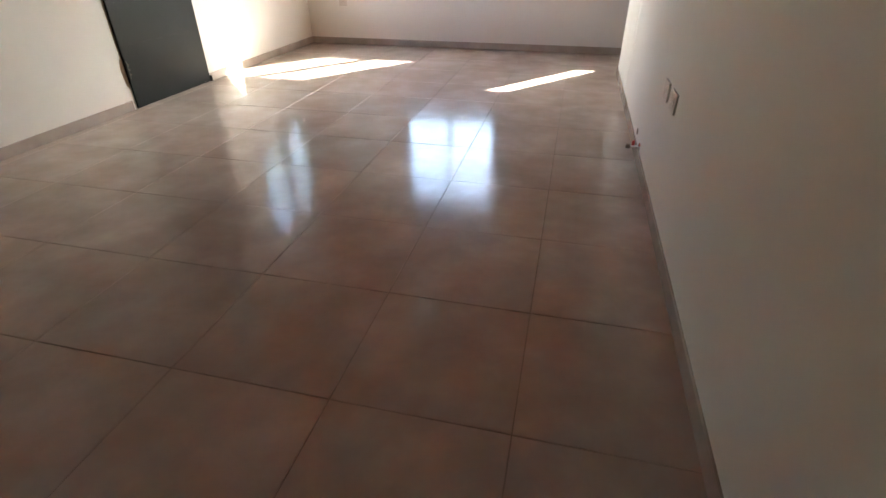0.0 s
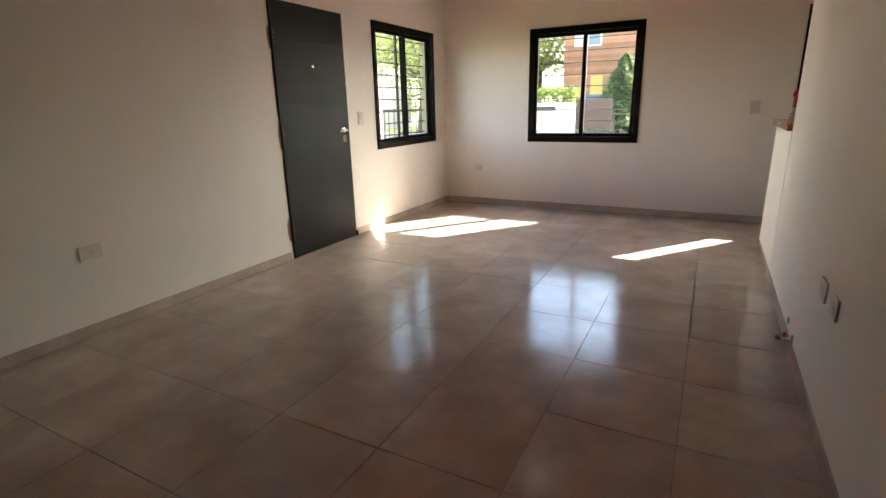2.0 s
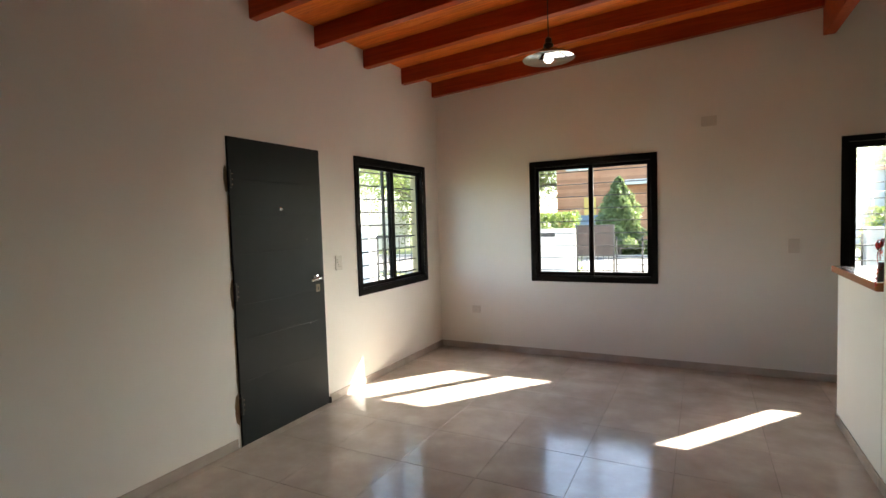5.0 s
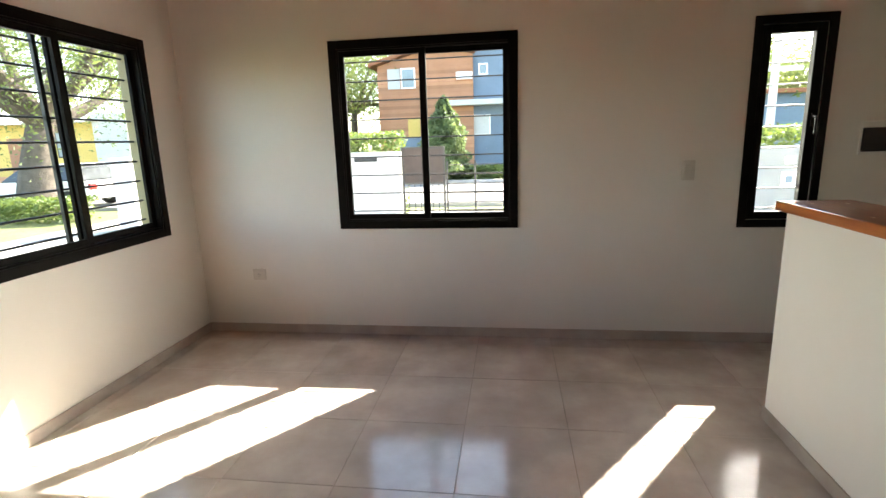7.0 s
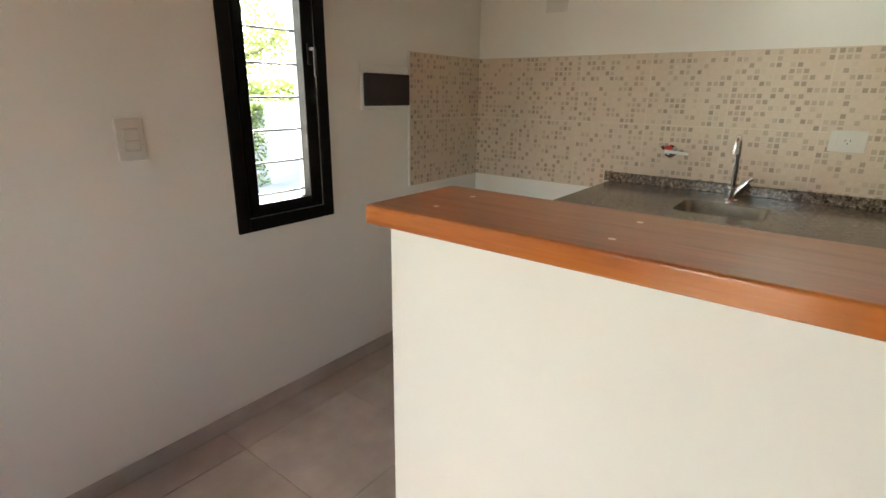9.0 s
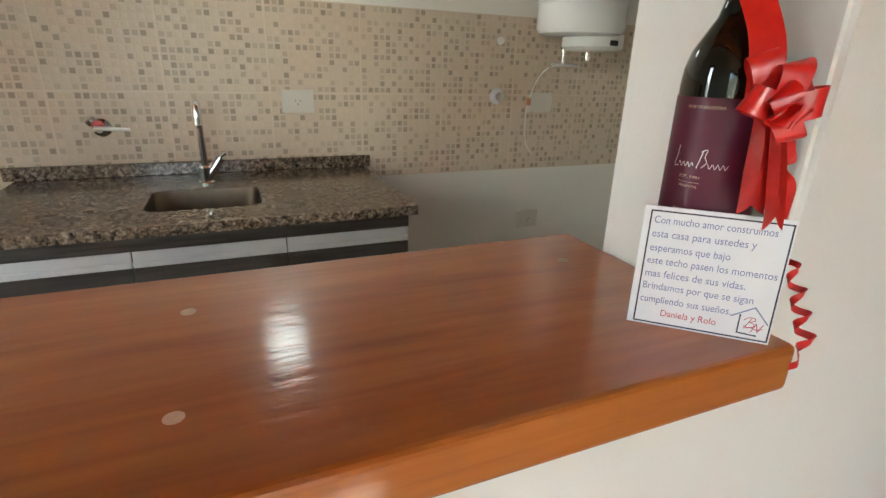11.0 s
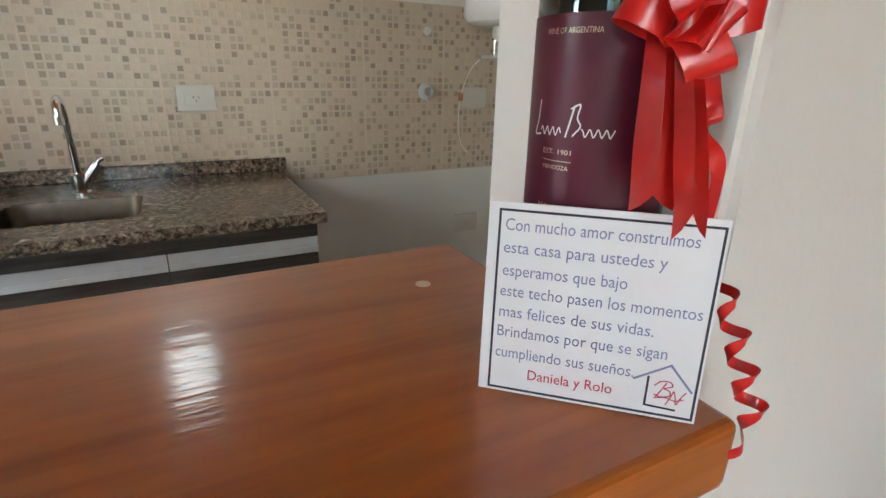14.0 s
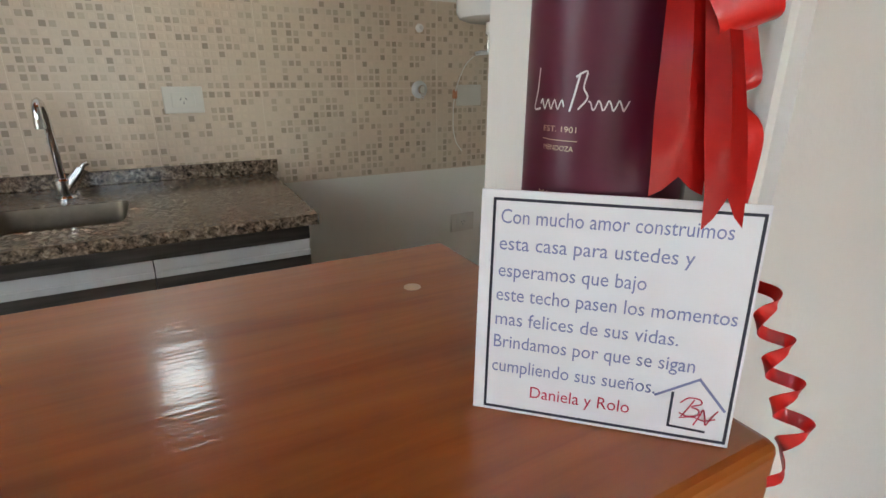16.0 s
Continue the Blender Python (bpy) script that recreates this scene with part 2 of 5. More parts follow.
BRICK.colour(BRICK.mix(1.0, BRICK.b.inputs["Base Color"].links[0].from_socket, _bi, "MULTIPLY"))
BLUE = mottled("blue_wall_paint", (0.15, 0.20, 0.26), (0.125, 0.17, 0.225), 1.2, 0.8, 0.3, 40, 0.003)
YELLOW = mottled("yellow_wall_paint", (0.60, 0.43, 0.13), (0.53, 0.37, 0.10), 1.2, 0.8, 0.3, 40, 0.003)
ROOFTILE = mottled("terracotta_roof", (0.30, 0.12, 0.06), (0.22, 0.09, 0.05), 3, 0.85, 0.4, 30, 0.004)
# pane colour carries the blue of the reflected sky, mixed into the base
WINSKY = mottled("sky_tinted_pane", (0.16, 0.21, 0.25), (0.22, 0.27, 0.30), 3, 0.1, 0.0)
BARK = mottled("grey_bark", (0.13, 0.105, 0.085), (0.075, 0.06, 0.048), 5, 0.95, 0.9, 25, 0.02)


def leafy(name, a, b):
    m = Mat(name, a, 0.5, Subsurface_Weight=0.0)
    m.colour(m.ramp(m.island(), (0.0, a), (1.0, b)))
    tr = m.node("ShaderNodeBsdfTranslucent", Color=(b[0] * 1.5, b[1] * 1.4, b[2], 1))
    mx = m.node("ShaderNodeMixShader", Fac=0.40)
    out = m.t.nodes["Material Output"]
    m.t.links.new(m.b.outputs[0], mx.inputs[1])
    m.t.links.new(tr.outputs[0], mx.inputs[2])
    m.t.links.new(mx.outputs[0], out.inputs["Surface"])
    return m


LEAF = leafy("street_tree_leaves", (0.045, 0.075, 0.022), (0.13, 0.17, 0.055))
HEDGE = leafy("hedge_leaves", (0.05, 0.09, 0.022), (0.13, 0.18, 0.05))
CONIFER = leafy("conifer_sprays", (0.06, 0.105, 0.045), (0.15, 0.20, 0.09))

# ---------------------------------------------------------------- building tools


def box(bm, x0, x1, y0, y1, z0, z1, bevel=0.0, seg=2):
    vs = [bm.verts.new((x, y, z)) for z in (z0, z1) for y in (y0, y1) for x in (x0, x1)]
    fs = [bm.faces.new([vs[i] for i in q]) for q in ((0, 2, 3, 1), (4, 5, 7, 6), (0, 1, 5, 4), (2, 6, 7, 3), (0, 4, 6, 2), (1, 3, 7, 5))]
    if bevel:
        es = list({e for q in fs for e in q.edges})
        bmesh.ops.bevel(bm, geom=es, offset=bevel, segments=seg, affect="EDGES", profile=0.5)
    return bm


def boxed(x0, x1, y0, y1, z0, z1, bevel=0.0, seg=2):
    return box(bmesh.new(), x0, x1, y0, y1, z0, z1, bevel, seg)


def lathe(profile, n=32, axis="z", at=(0, 0, 0), bm=None):
    """Turns (radius, height) pairs round an axis through at."""
    bm = bm or bmesh.new()
    rings = []
    for r, h in profile:
        ring = []
        for k in range(n):
            a = 2 * math.pi * k / n
            c, s = r * math.cos(a), r * math.sin(a)
            p = {"z": (c, s, h), "x": (h, c, s), "y": (s, h, c)}[axis]
            ring.append(bm.verts.new((p[0] + at[0], p[1] + at[1], p[2] + at[2])))
        rings.append(ring)
    for a, b in zip(rings, rings[1:]):
        for k in range(n):
            bm.faces.new((a[k], a[(k + 1) % n], b[(k + 1) % n], b[k]))
    if profile[0][0] > 1e-6:
        bm.faces.new(rings[0][::-1])
    if profile[-1][0] > 1e-6:
        bm.faces.new(rings[-1])
    return bm


def tube(points, radius, n=10, bm=None, closed=False):
    """Sweeps a circle along points; radius may be one number or one for each point."""
    bm = bm or bmesh.new()
    pts = [Vector(p) for p in points]
    radii = radius if isinstance(radius, (list, tuple)) else [radius] * len(pts)
    side, rings = None, []
    for i, p in enumerate(pts):
        d = (pts[min(i + 1, len(pts) - 1)] - pts[max(i - 1, 0)]).normalized()
        if side is None:
            side = d.cross(Vector((0, 0, 1)) if abs(d.z) < 0.9 else Vector((1, 0, 0))).normalized()
        side = (side - d * side.dot(d)).normalized()
        up = d.cross(side)
        rings.append([bm.verts.new(p + radii[i] * (math.cos(2 * math.pi * k / n) * side + math.sin(2 * math.pi * k / n) * up)) for k in range(n)])
    for a, b in zip(rings, rings[1:]):
        for k in range(n):
            bm.faces.new((a[k], a[(k + 1) % n], b[(k + 1) % n], b[k]))
    bm.faces.new(rings[0][::-1])
    bm.faces.new(rings[-1])
    return bm


def smooth_path(points, steps=6):
    """A Catmull-Rom curve through the points."""
    p = [Vector(v) for v in points]
    p = [2 * p[0] - p[1], *p, 2 * p[-1] - p[-2]]
    out = []
    for a, b, c, d in zip(p, p[1:], p[2:], p[3:]):
        for k in range(steps):
            t = k / steps
            out.append(0.5 * (2 * b + (c - a) * t + (2 * a - 5 * b + 4 * c - d) * t * t + (3 * b - 3 * c + d - a) * t**3))
    return out + [p[-2]]


def mesh_of(name, bm, material, smooth=False):
    bmesh.ops.recalc_face_normals(bm, faces=bm.faces)
    me = bpy.data.meshes.new(name)
    bm.to_mesh(me)
    bm.free()
    me.materials.append(material.m)
    if smooth:
        me.polygons.foreach_set("use_smooth", [True] * len(me.polygons))
    return me


def part(name, bm, material, parent=None, label="", smooth=False):
    """Links a bmesh as one mesh object, under a thing or a part if one is given."""
    ob = new(name, mesh_of(name, bm, material, smooth))
    if smooth:
        ob.data.set_sharp_from_angle(angle=radians(38))
    if parent:
        ob.parent = parent
    if label:
        ob["label"] = label
    return ob


def thing(name, label, category, at=(0, 0, 0), group="", kind=""):
    ob = new(name)
    ob.empty_display_size = 0.05
    ob.location = at
    return tagged(ob, label, category, group, kind)


def structure(name, bm, material, label="", smooth=False):
    return tagged(part(name, bm, material, None, label, smooth), kind="structure")


# ---------------------------------------------------------------- the house shell
XL, XK, YF, YB = -2.897, 2.505, 6.236, -2.2
WX0, WXF, WX1, WY = 0.690, 0.692, 0.917, 4.300
T_OUT = 0.15
ZTOP = 3.6


def beam_z(x):
    return 2.912 + 0.0615 * (x + 2.9)


def wall_with_holes(along, face, thick, a0, a1, z0, z1, holes):
    """A wall slab along x or y with rectangular holes (a0, a1, z0, z1) that go through it."""
    bm = bmesh.new()
    cuts = sorted({a0, a1, *(h[0] for h in holes), *(h[1] for h in holes)})
    for u, v in zip(cuts, cuts[1:]):
        mid = (u + v) / 2
        spans, z = [], z0
        for h in sorted((h for h in holes if h[0] < mid < h[1]), key=lambda h: h[2]):
            spans.append((z, h[2]))
            z = h[3]
        spans.append((z, z1))
        for lo, hi in spans:
            if hi - lo > 1e-4:
                lo_f, hi_f = sorted((face, face + thick))
                if along == "x":
                    box(bm, u, v, lo_f, hi_f, lo, hi)
                else:
                    box(bm, lo_f, hi_f, u, v, lo, hi)
    bmesh.ops.remove_doubles(bm, verts=bm.verts, dist=1e-5)
    bm.verts.index_update()
    seen = {}
    for f in bm.faces:
        seen.setdefault(tuple(sorted(v.index for v in f.verts)), []).append(f)
    bmesh.ops.delete(bm, geom=[f for fs in seen.values() if len(fs) > 1 for f in fs], context="FACES")
    return bm


FW = (-1.775, -0.511, 0.803, 2.077)
LW = (4.637, 5.922, 0.823, 2.09)
KW = (0.895, 1.357, 0.794, 2.074)
DOOR = (3.284, 4.170, 0.0, 2.08)
IN = 0.05


def inset(w):
    return (w[0] + IN, w[1] - IN, w[2] + IN, w[3] - IN)


structure("wall_north", wall_with_holes("x", YF, T_OUT, XL - T_OUT, XK + T_OUT, -0.2, ZTOP, [inset(FW), inset(KW)]), PAINT, "white painted plaster wall with two windows")
structure("wall_west", wall_with_holes("y", XL, -T_OUT, YB, YF, -0.2, ZTOP, [inset(LW), (DOOR[0], DOOR[1], 0.0, DOOR[3])]), PAINT, "white painted plaster wall with entrance door")
structure("wall_east", boxed(XK, XK + T_OUT, YB, YF, -0.2, ZTOP), PAINT, "white painted kitchen wall")
structure("wall_south", boxed(XL - T_OUT, XK + T_OUT, YB - T_OUT, YB, -0.2, ZTOP), PAINT, "plain white painted wall")
_b = boxed(WXF, WX1, YB, WY, -0.02, ZTOP)
bmesh.ops.bevel(_b, geom=[e for e in _b.edges if abs(e.verts[0].co.y - WY) < 1e-4 and abs(e.verts[1].co.y - WY) < 1e-4 and abs(e.verts[0].co.z - e.verts[1].co.z) > 1], offset=0.006, segments=4, affect="EDGES")
structure("wall_partition", _b, PAINT, "cream painted full-height partition wall end", True)
structure("half_wall", boxed(WX0, WX1 - 0.002, WY - 0.014, 5.245, -0.02, 1.04, 0.0015, 1), PAINT, "cream painted half wall under the bar")
structure("wall_kitchen_back", boxed(WX1, XK, 2.55, 2.65, -0.02, ZTOP), PAINT, "plain white kitchen end wall")
structure("floor_bed", boxed(XL - 0.1, XK + 0.1, YB - 0.1, YF + 0.1, -0.2, -0.0028), GROUT, "dark grout bed under the floor tiles")

# sloped board ceiling, one mesh of tongue-and-groove boards
bm = bmesh.new()
y = YB - 0.1
while y < YF + 0.12:
    x0, x1 = XL - 0.12, XK + 0.12
    for yy, ww in ((y, 0.098),):
        c = []
        for z_off in (0.16, 0.185):
            for yv in (yy, yy + ww):
                for xv in (x0, x1):
                    c.append(bm.verts.new((xv, yv, beam_z(xv) + z_off)))
        for q in ((0, 2, 3, 1), (4, 5, 7, 6), (0, 1, 5, 4), (2, 6, 7, 3), (0, 4, 6, 2), (1, 3, 7, 5)):
            bm.faces.new([c[i] for i in q])
    y += 0.1
x0, x1 = XL - T_OUT, XK + T_OUT
c = [bm.verts.new((xv, yv, beam_z(xv) + zo)) for zo in (0.19, 0.3) for yv in (YB - 0.15, YF + 0.15) for xv in (x0, x1)]
for q in ((0, 2, 3, 1), (4, 5, 7, 6), (0, 1, 5, 4), (2, 6, 7, 3), (0, 4, 6, 2), (1, 3, 7, 5)):
    bm.faces.new([c[i] for i in q])
structure("ceiling", bm, CEILBOARD, "orange-stained tongue-and-groove pine board ceiling")

# rafters along x
for k in range(13):
    y0 = 6.163 - 0.6565 * k
    if y0 < YB + 0.1:
        break
    w = 0.07
    bm = bmesh.new()
    for xa, xb in ((XL, WX0 + 0.072), (WX0 + 0.162, XK)) if y0 > WY else ((XL, WXF), (WX1, XK)):
        c = [bm.verts.new((xv, yv, beam_z(xv) + zo)) for zo in (0.0, 0.158) for yv in (y0, y0 + w) for xv in (xa, xb)]
        fs = [bm.faces.new([c[i] for i in q]) for q in ((0, 2, 3, 1), (4, 5, 7, 6), (0, 1, 5, 4), (2, 6, 7, 3), (0, 4, 6, 2), (1, 3, 7, 5))]
    bmesh.ops.bevel(bm, geom=[e for e in bm.edges if abs(e.verts[0].co.y - e.verts[1].co.y) < 1e-4 and abs(e.verts[0].co.x - e.verts[1].co.x) > 1], offset=0.004, segments=1, affect="EDGES")
    tagged(part("ceiling_beam", bm, BEAMWOOD), "red-brown stained timber rafter under the board ceiling", "ceiling beam", "rafters", "structure")
tagged(part("main_beam", boxed(WX0 + 0.074, WX0 + 0.16, WY, YF, 2.915, beam_z(0.7) + 0.15, 0.004), BEAMWOOD), "red-brown timber main beam above the bar", "ceiling beam", "", "structure")

# baseboards of floor tile, one strip for each run
BBH, BBT = 0.068, 0.009


def baseboard(x0, x1, y0, y1):
    structure("baseboard", boxed(x0, x1, y0, y1, 0.0, BBH, 0.002, 1), TILE, "taupe porcelain tile baseboard")


baseboard(XL, XL + BBT, YB, DOOR[0] - 0.03)
baseboard(XL, XL + BBT, DOOR[1] + 0.012, YF)
baseboard(XL + BBT, XK, YF - BBT, YF)
baseboard(WXF - BBT, WXF, YB, WY)
baseboard(WX0 - BBT, WX0, WY, 5.245 + BBT)
baseboard(WX0, WX1, 5.245, 5.245 + BBT)
baseboard(XK - BBT, XK, 2.65, YF - BBT)

# ---------------------------------------------------------------- windows and door


def axes_box(bm, along, a0, a1, d0, d1, z0, z1, bevel=0.0):
    """A box with a along the wall and d across it (outwards positive) for the north (x) or west (y) wall."""
    if along == "x":
        return box(bm, a0, a1, YF + min(d0, d1), YF + max(d0, d1), z0, z1, bevel, 1)
    return box(bm, XL - max(d0, d1), XL - min(d0, d1), a0, a1, z0, z1, bevel, 1)


def ring(along, a0, a1, z0, z1, wl, wr, wb, wt, d0, d1, bevel=0.002):
    bm = bmesh.new()
    axes_box(bm, along, a0, a0 + wl, d0, d1, z0, z1, bevel)
    axes_box(bm, along, a1 - wr, a1, d0, d1, z0, z1, bevel)
    axes_box(bm, along, a0 + wl, a1 - wr, d0, d1, z0, z0 + wb, bevel)
    axes_box(bm, along, a0 + wl, a1 - wr, d0, d1, z1 - wt, z1, bevel)
    return bm


def grille(along, w, bars, vertical, thick=0.0048):
    g = thing("window_grille", "black iron security grille of thin horizontal bars outside the window", "window grille")
    a0, a1, z0, z1 = inset(w)
    for z in bars:
        ends = [(a0 - 0.005, YF + 0.125, z), (a1 + 0.005, YF + 0.125, z)] if along == "x" else [(XL - 0.125, a0 - 0.005, z), (XL - 0.125, a1 + 0.005, z)]
        part("bar", tube(ends, thick, 8), IRON, g, smooth=True)
    for a in vertical:
        part("upright", axes_box(bmesh.new(), along, a - 0.0125, a + 0.0125, 0.096, 0.1195, z0 - 0.003, z1 + 0.003, 0.002), IRON, g)
    return g


def pane(along, a0, a1, z0, z1, d, parent):
    ob = part("pane", axes_box(bmesh.new(), along, a0, a1, d, d + 0.004, z0, z1), GLASS, parent, "clear glass pane")
    ob.visible_shadow = False
    return ob


def sliding_window(name, along, w, label):
    """Black sliding window: flange on the wall, frame in the opening, two sashes on two tracks."""
    win = thing(name, label, "window", kind="structure")
    a0, a1, z0, z1 = w
    part("flange", ring(along, a0, a1, z0, z1, 0.056, 0.056, 0.056, 0.056, -0.012, -0.0005), FRAME, win)
    i0, i1, j0, j1 = inset(w)
    part("window_frame", ring(along, i0 + 0.002, i1 - 0.002, j0 + 0.002, j1 - 0.002, 0.012, 0.012, 0.014, 0.014, 0.0, 0.085), FRAME, win)
    mid = (i0 + i1) / 2
    lo, hi = j0 + 0.017, j1 - 0.017
    s1 = part("sash", ring(along, i0 + 0.014, mid + 0.026, lo, hi, 0.034, 0.045, 0.036, 0.036, 0.012, 0.036), FRAME, win)
    pane(along, i0 + 0.04, mid - 0.012, lo + 0.03, hi - 0.03, 0.022, s1)
    s2 = part("sash", ring(along, mid - 0.026, i1 - 0.014, lo, hi, 0.045, 0.034, 0.036, 0.036, 0.042, 0.066), FRAME, win)
    pane(along, mid + 0.012, i1 - 0.04, lo + 0.03, hi - 0.03, 0.052, s2)
    part("reveal", ring(along, i0 + 0.0005, i1 - 0.0005, j0 + 0.0065, j1 - 0.0005, 0.004, 0.004, 0.004, 0.004, 0.086, T_OUT + 0.004, 0.0), PAINT_OUT, win, "cream painted outer reveal")
    bm = axes_box(bmesh.new(), along, i0, i1, 0.086, T_OUT + 0.02, j0 - 0.012, j0 + 0.006, 0.002)
    part("window_sill", bm, PAINT_OUT, win, "cream painted outer sill")
    return win


sliding_window("window_1", "x", FW, "black aluminium sliding window with two panes, closed")
sliding_window("window_2", "y", LW, "black aluminium sliding window beside the entrance door")
grille("x", FW, [0.913 + 0.13 * k for k in range(9)], [-1.143])
grille("y", LW, [0.945 + 0.1285 * k for k in range(9)], [5.243], 0.0068)

# narrow casement in the kitchen corner
win = thing("window_3", "narrow black aluminium casement window with lever handle", "window", kind="structure")
a0, a1, z0, z1 = KW
part("flange", ring("x", a0, a1, z0, z1, 0.05, 0.05, 0.05, 0.05, -0.012, -0.0005), FRAME, win)
i0, i1, j0, j1 = inset(KW)
part("window_frame", ring("x", i0 + 0.002, i1 - 0.002, j0 + 0.002, j1 - 0.002, 0.014, 0.014, 0.016, 0.016, 0.0, 0.07), FRAME, win)
sash = part("sash", ring("x", i0 + 0.014, i1 - 0.014, j0 + 0.015, j1 - 0.015, 0.036, 0.05, 0.036, 0.036, -0.006, 0.04), FRAME, win)
pane("x", i0 + 0.04, i1 - 0.055, j0 + 0.04, j1 - 0.04, 0.018, sash)
hd = part("window_handle", box(bmesh.new(), i1 - 0.046, i1 - 0.026, YF - 0.018, YF - 0.007, 1.42, 1.50, 0.004), FRAME, sash)
part("lever", tube(smooth_path([(i1 - 0.036, YF - 0.016, 1.48), (i1 - 0.036, YF - 0.042, 1.478), (i1 - 0.036, YF - 0.046, 1.46), (i1 - 0.036, YF - 0.044, 1.375)]), 0.0065, 8), IRON, sash, smooth=True)
part("window_sill", axes_box(bmesh.new(), "x", i0, i1, 0.072, T_OUT + 0.02, j0 - 0.012, j0 + 0.006, 0.002), PAINT_OUT, win, "cream painted outer sill")
grille("x", KW, [0.903 + 0.1305 * k for k in range(9)], [])

# entrance door: pressed steel leaf with shallow grooves
door = thing("door_1", "dark green-grey steel entrance door, closed, with chrome lever", "door", (XL, 3.727, 0), kind="structure")
DX = XL + 0.012


def door_leaf():
    bm = bmesh.new()
    y0, y1, z0, z1 = DOOR[0] + 0.004, DOOR[1] - 0.004, 0.004, DOOR[3] - 0.004
    zs = [z0]
    for z in (0.44, 0.72, 0.96, 1.30, 1.56, 1.80):
        zs += [z - 0.006, z - 0.002, z + 0.002, z + 0.006]
    zs.append(z1)
    rows = []
    for i, z in enumerate(zs):
        deep = 0.0009 if i and i < len(zs) - 1 and (i - 1) % 4 in (1, 2) else 0.0
        rows.append([bm.verts.new((DX - deep * (0 if yv in (y0, y1) else 1), yv, z)) for yv in (y0, y0 + 0.07, y0 + 0.075, y1 - 0.075, y1 - 0.07, y1)])
    for i, (a, b) in enumerate(zip(rows, rows[1:])):
        for k in range(5):
            bm.faces.new((a[k], a[k + 1], b[k + 1], b[k]))
    for r in rows:
        for k in (1, 4):
            r[k].co.x = DX
    box(bm, DX - 0.05, DX - 0.008, y0, y1, z0, z1)
    for a, b in (((y0, z0), (y1, z0)), ((y1, z0), (y1, z1)), ((y1, z1), (y0, z1)), ((y0, z1), (y0, z0))):
        bm.faces.new([bm.verts.new((xv, q[0], q[1])) for xv, q in ((DX, a), (DX, b), (DX - 0.01, b), (DX - 0.01, a))])
    return bm


def door_part(name, bm, material, parent=None, label="", smooth=False):
    ob = part(name, bm, material, parent or door, label, smooth)
    if not parent:
        ob.location = -door.location
    return ob


leaf = door_part("leaf", door_leaf(), DOORPAINT)
bm = bmesh.new()
for q in ((DOOR[0] - 0.0, DOOR[0] + 0.003, 0, DOOR[3]), (DOOR[1] - 0.003, DOOR[1], 0, DOOR[3]), (DOOR[0] + 0.003, DOOR[1] - 0.003, DOOR[3] - 0.003, DOOR[3])):
    box(bm, XL - 0.12, XL + 0.008, q[0], q[1], q[2], q[3])
door_part("door_frame", bm, FRAME)
bm = boxed(DX, DX + 0.006, 4.045, 4.085, 1.035, 1.075, 0.003)
lathe([(0.024, 0.0), (0.024, 0.007), (0.013, 0.010), (0.011, 0.045)], 24, "x", (DX, 4.085, 1.055), bm)
tube(smooth_path([(DX + 0.043, 4.085, 1.055), (DX + 0.050, 4.06, 1.056), (DX + 0.050, 4.02, 1.052), (DX + 0.047, 3.965, 1.046)]), [0.0105] * 19, 12, bm)
door_part("door_handle", bm, CHROME, None, "chrome lever handle", True)
lock = door_part("lock_plate", boxed(DX, DX + 0.005, 4.068, 4.112, 0.945, 1.005, 0.003), STEEL, None, "steel lock plate")
door_part("keyhole", boxed(DX + 0.005, DX + 0.006, 4.083, 4.095, 0.96, 0.985), SLOT)
door_part("peephole", lathe([(0.013, 0), (0.013, 0.004), (0.007, 0.006), (0.006, 0.004)], 20, "x", (DX, 3.729, 1.605)), CHROME, None, "chrome peephole", True)
for zz in (1.37, 0.71):
    door_part("cap", lathe([(0.007, 0), (0.007, 0.002)], 14, "x", (DX, 3.988, zz)), SLOT)
for zz in (0.28, 1.05, 1.80):
    bm = lathe([(0.009, zz - 0.06), (0.009, zz + 0.06)], 14, "z", (DX + 0.004, DOOR[0] + 0.006, 0))
    hinge = door_part("hinge", bm, IRON, None, "black steel hinge", True)
    for s in (-0.035, 0.0, 0.035):
        door_part("screw", lathe([(0.0045, 0), (0.0035, 0.002)], 10, "x", (DX, DOOR[0] + 0.03, zz + s)), STEEL)
door_part("doorstop", boxed(XL + 0.001, DX + 0.012, DOOR[1] - 0.004, DOOR[1] + 0.014, 0.001, 0.052, 0.002), FRAME)

# bare plaster left round the hinges
random.seed(4)
for zz, hh, ww in ((1.80, 0.085, 0.020), (1.04, 0.10, 0.016), (0.26, 0.11, 0.026), (0.62, 0.30, 0.009), (1.42, 0.27, 0.008)):
    bm = bmesh.new()
    pts = []
    for k in range(22):
        a = 2 * math.pi * k / 22
        r = random.uniform(0.82, 1.1)
        pts.append((DOOR[0] - 0.001 - ww / 2 + max(-ww, min(ww / 2, math.cos(a) * ww * r)), zz + math.sin(a) * hh * r))
    lo = [bm.verts.new((XL + 0.0002, min(p[0], DOOR[0] - 0.001), p[1])) for p in pts]
    hi = [bm.verts.new((XL + 0.0022, min(p[0], DOOR[0] - 0.002), p[1])) for p in pts]
    bm.faces.new(hi)
    for k in range(22):
        bm.faces.new((lo[k], lo[(k + 1) % 22], hi[(k + 1) % 22], hi[k]))
    tagged(part("plaster_patch", bm, RAWPLASTER), "unpainted brown plaster patch beside the door hinge", "wall patch", "plaster patches", "structure")

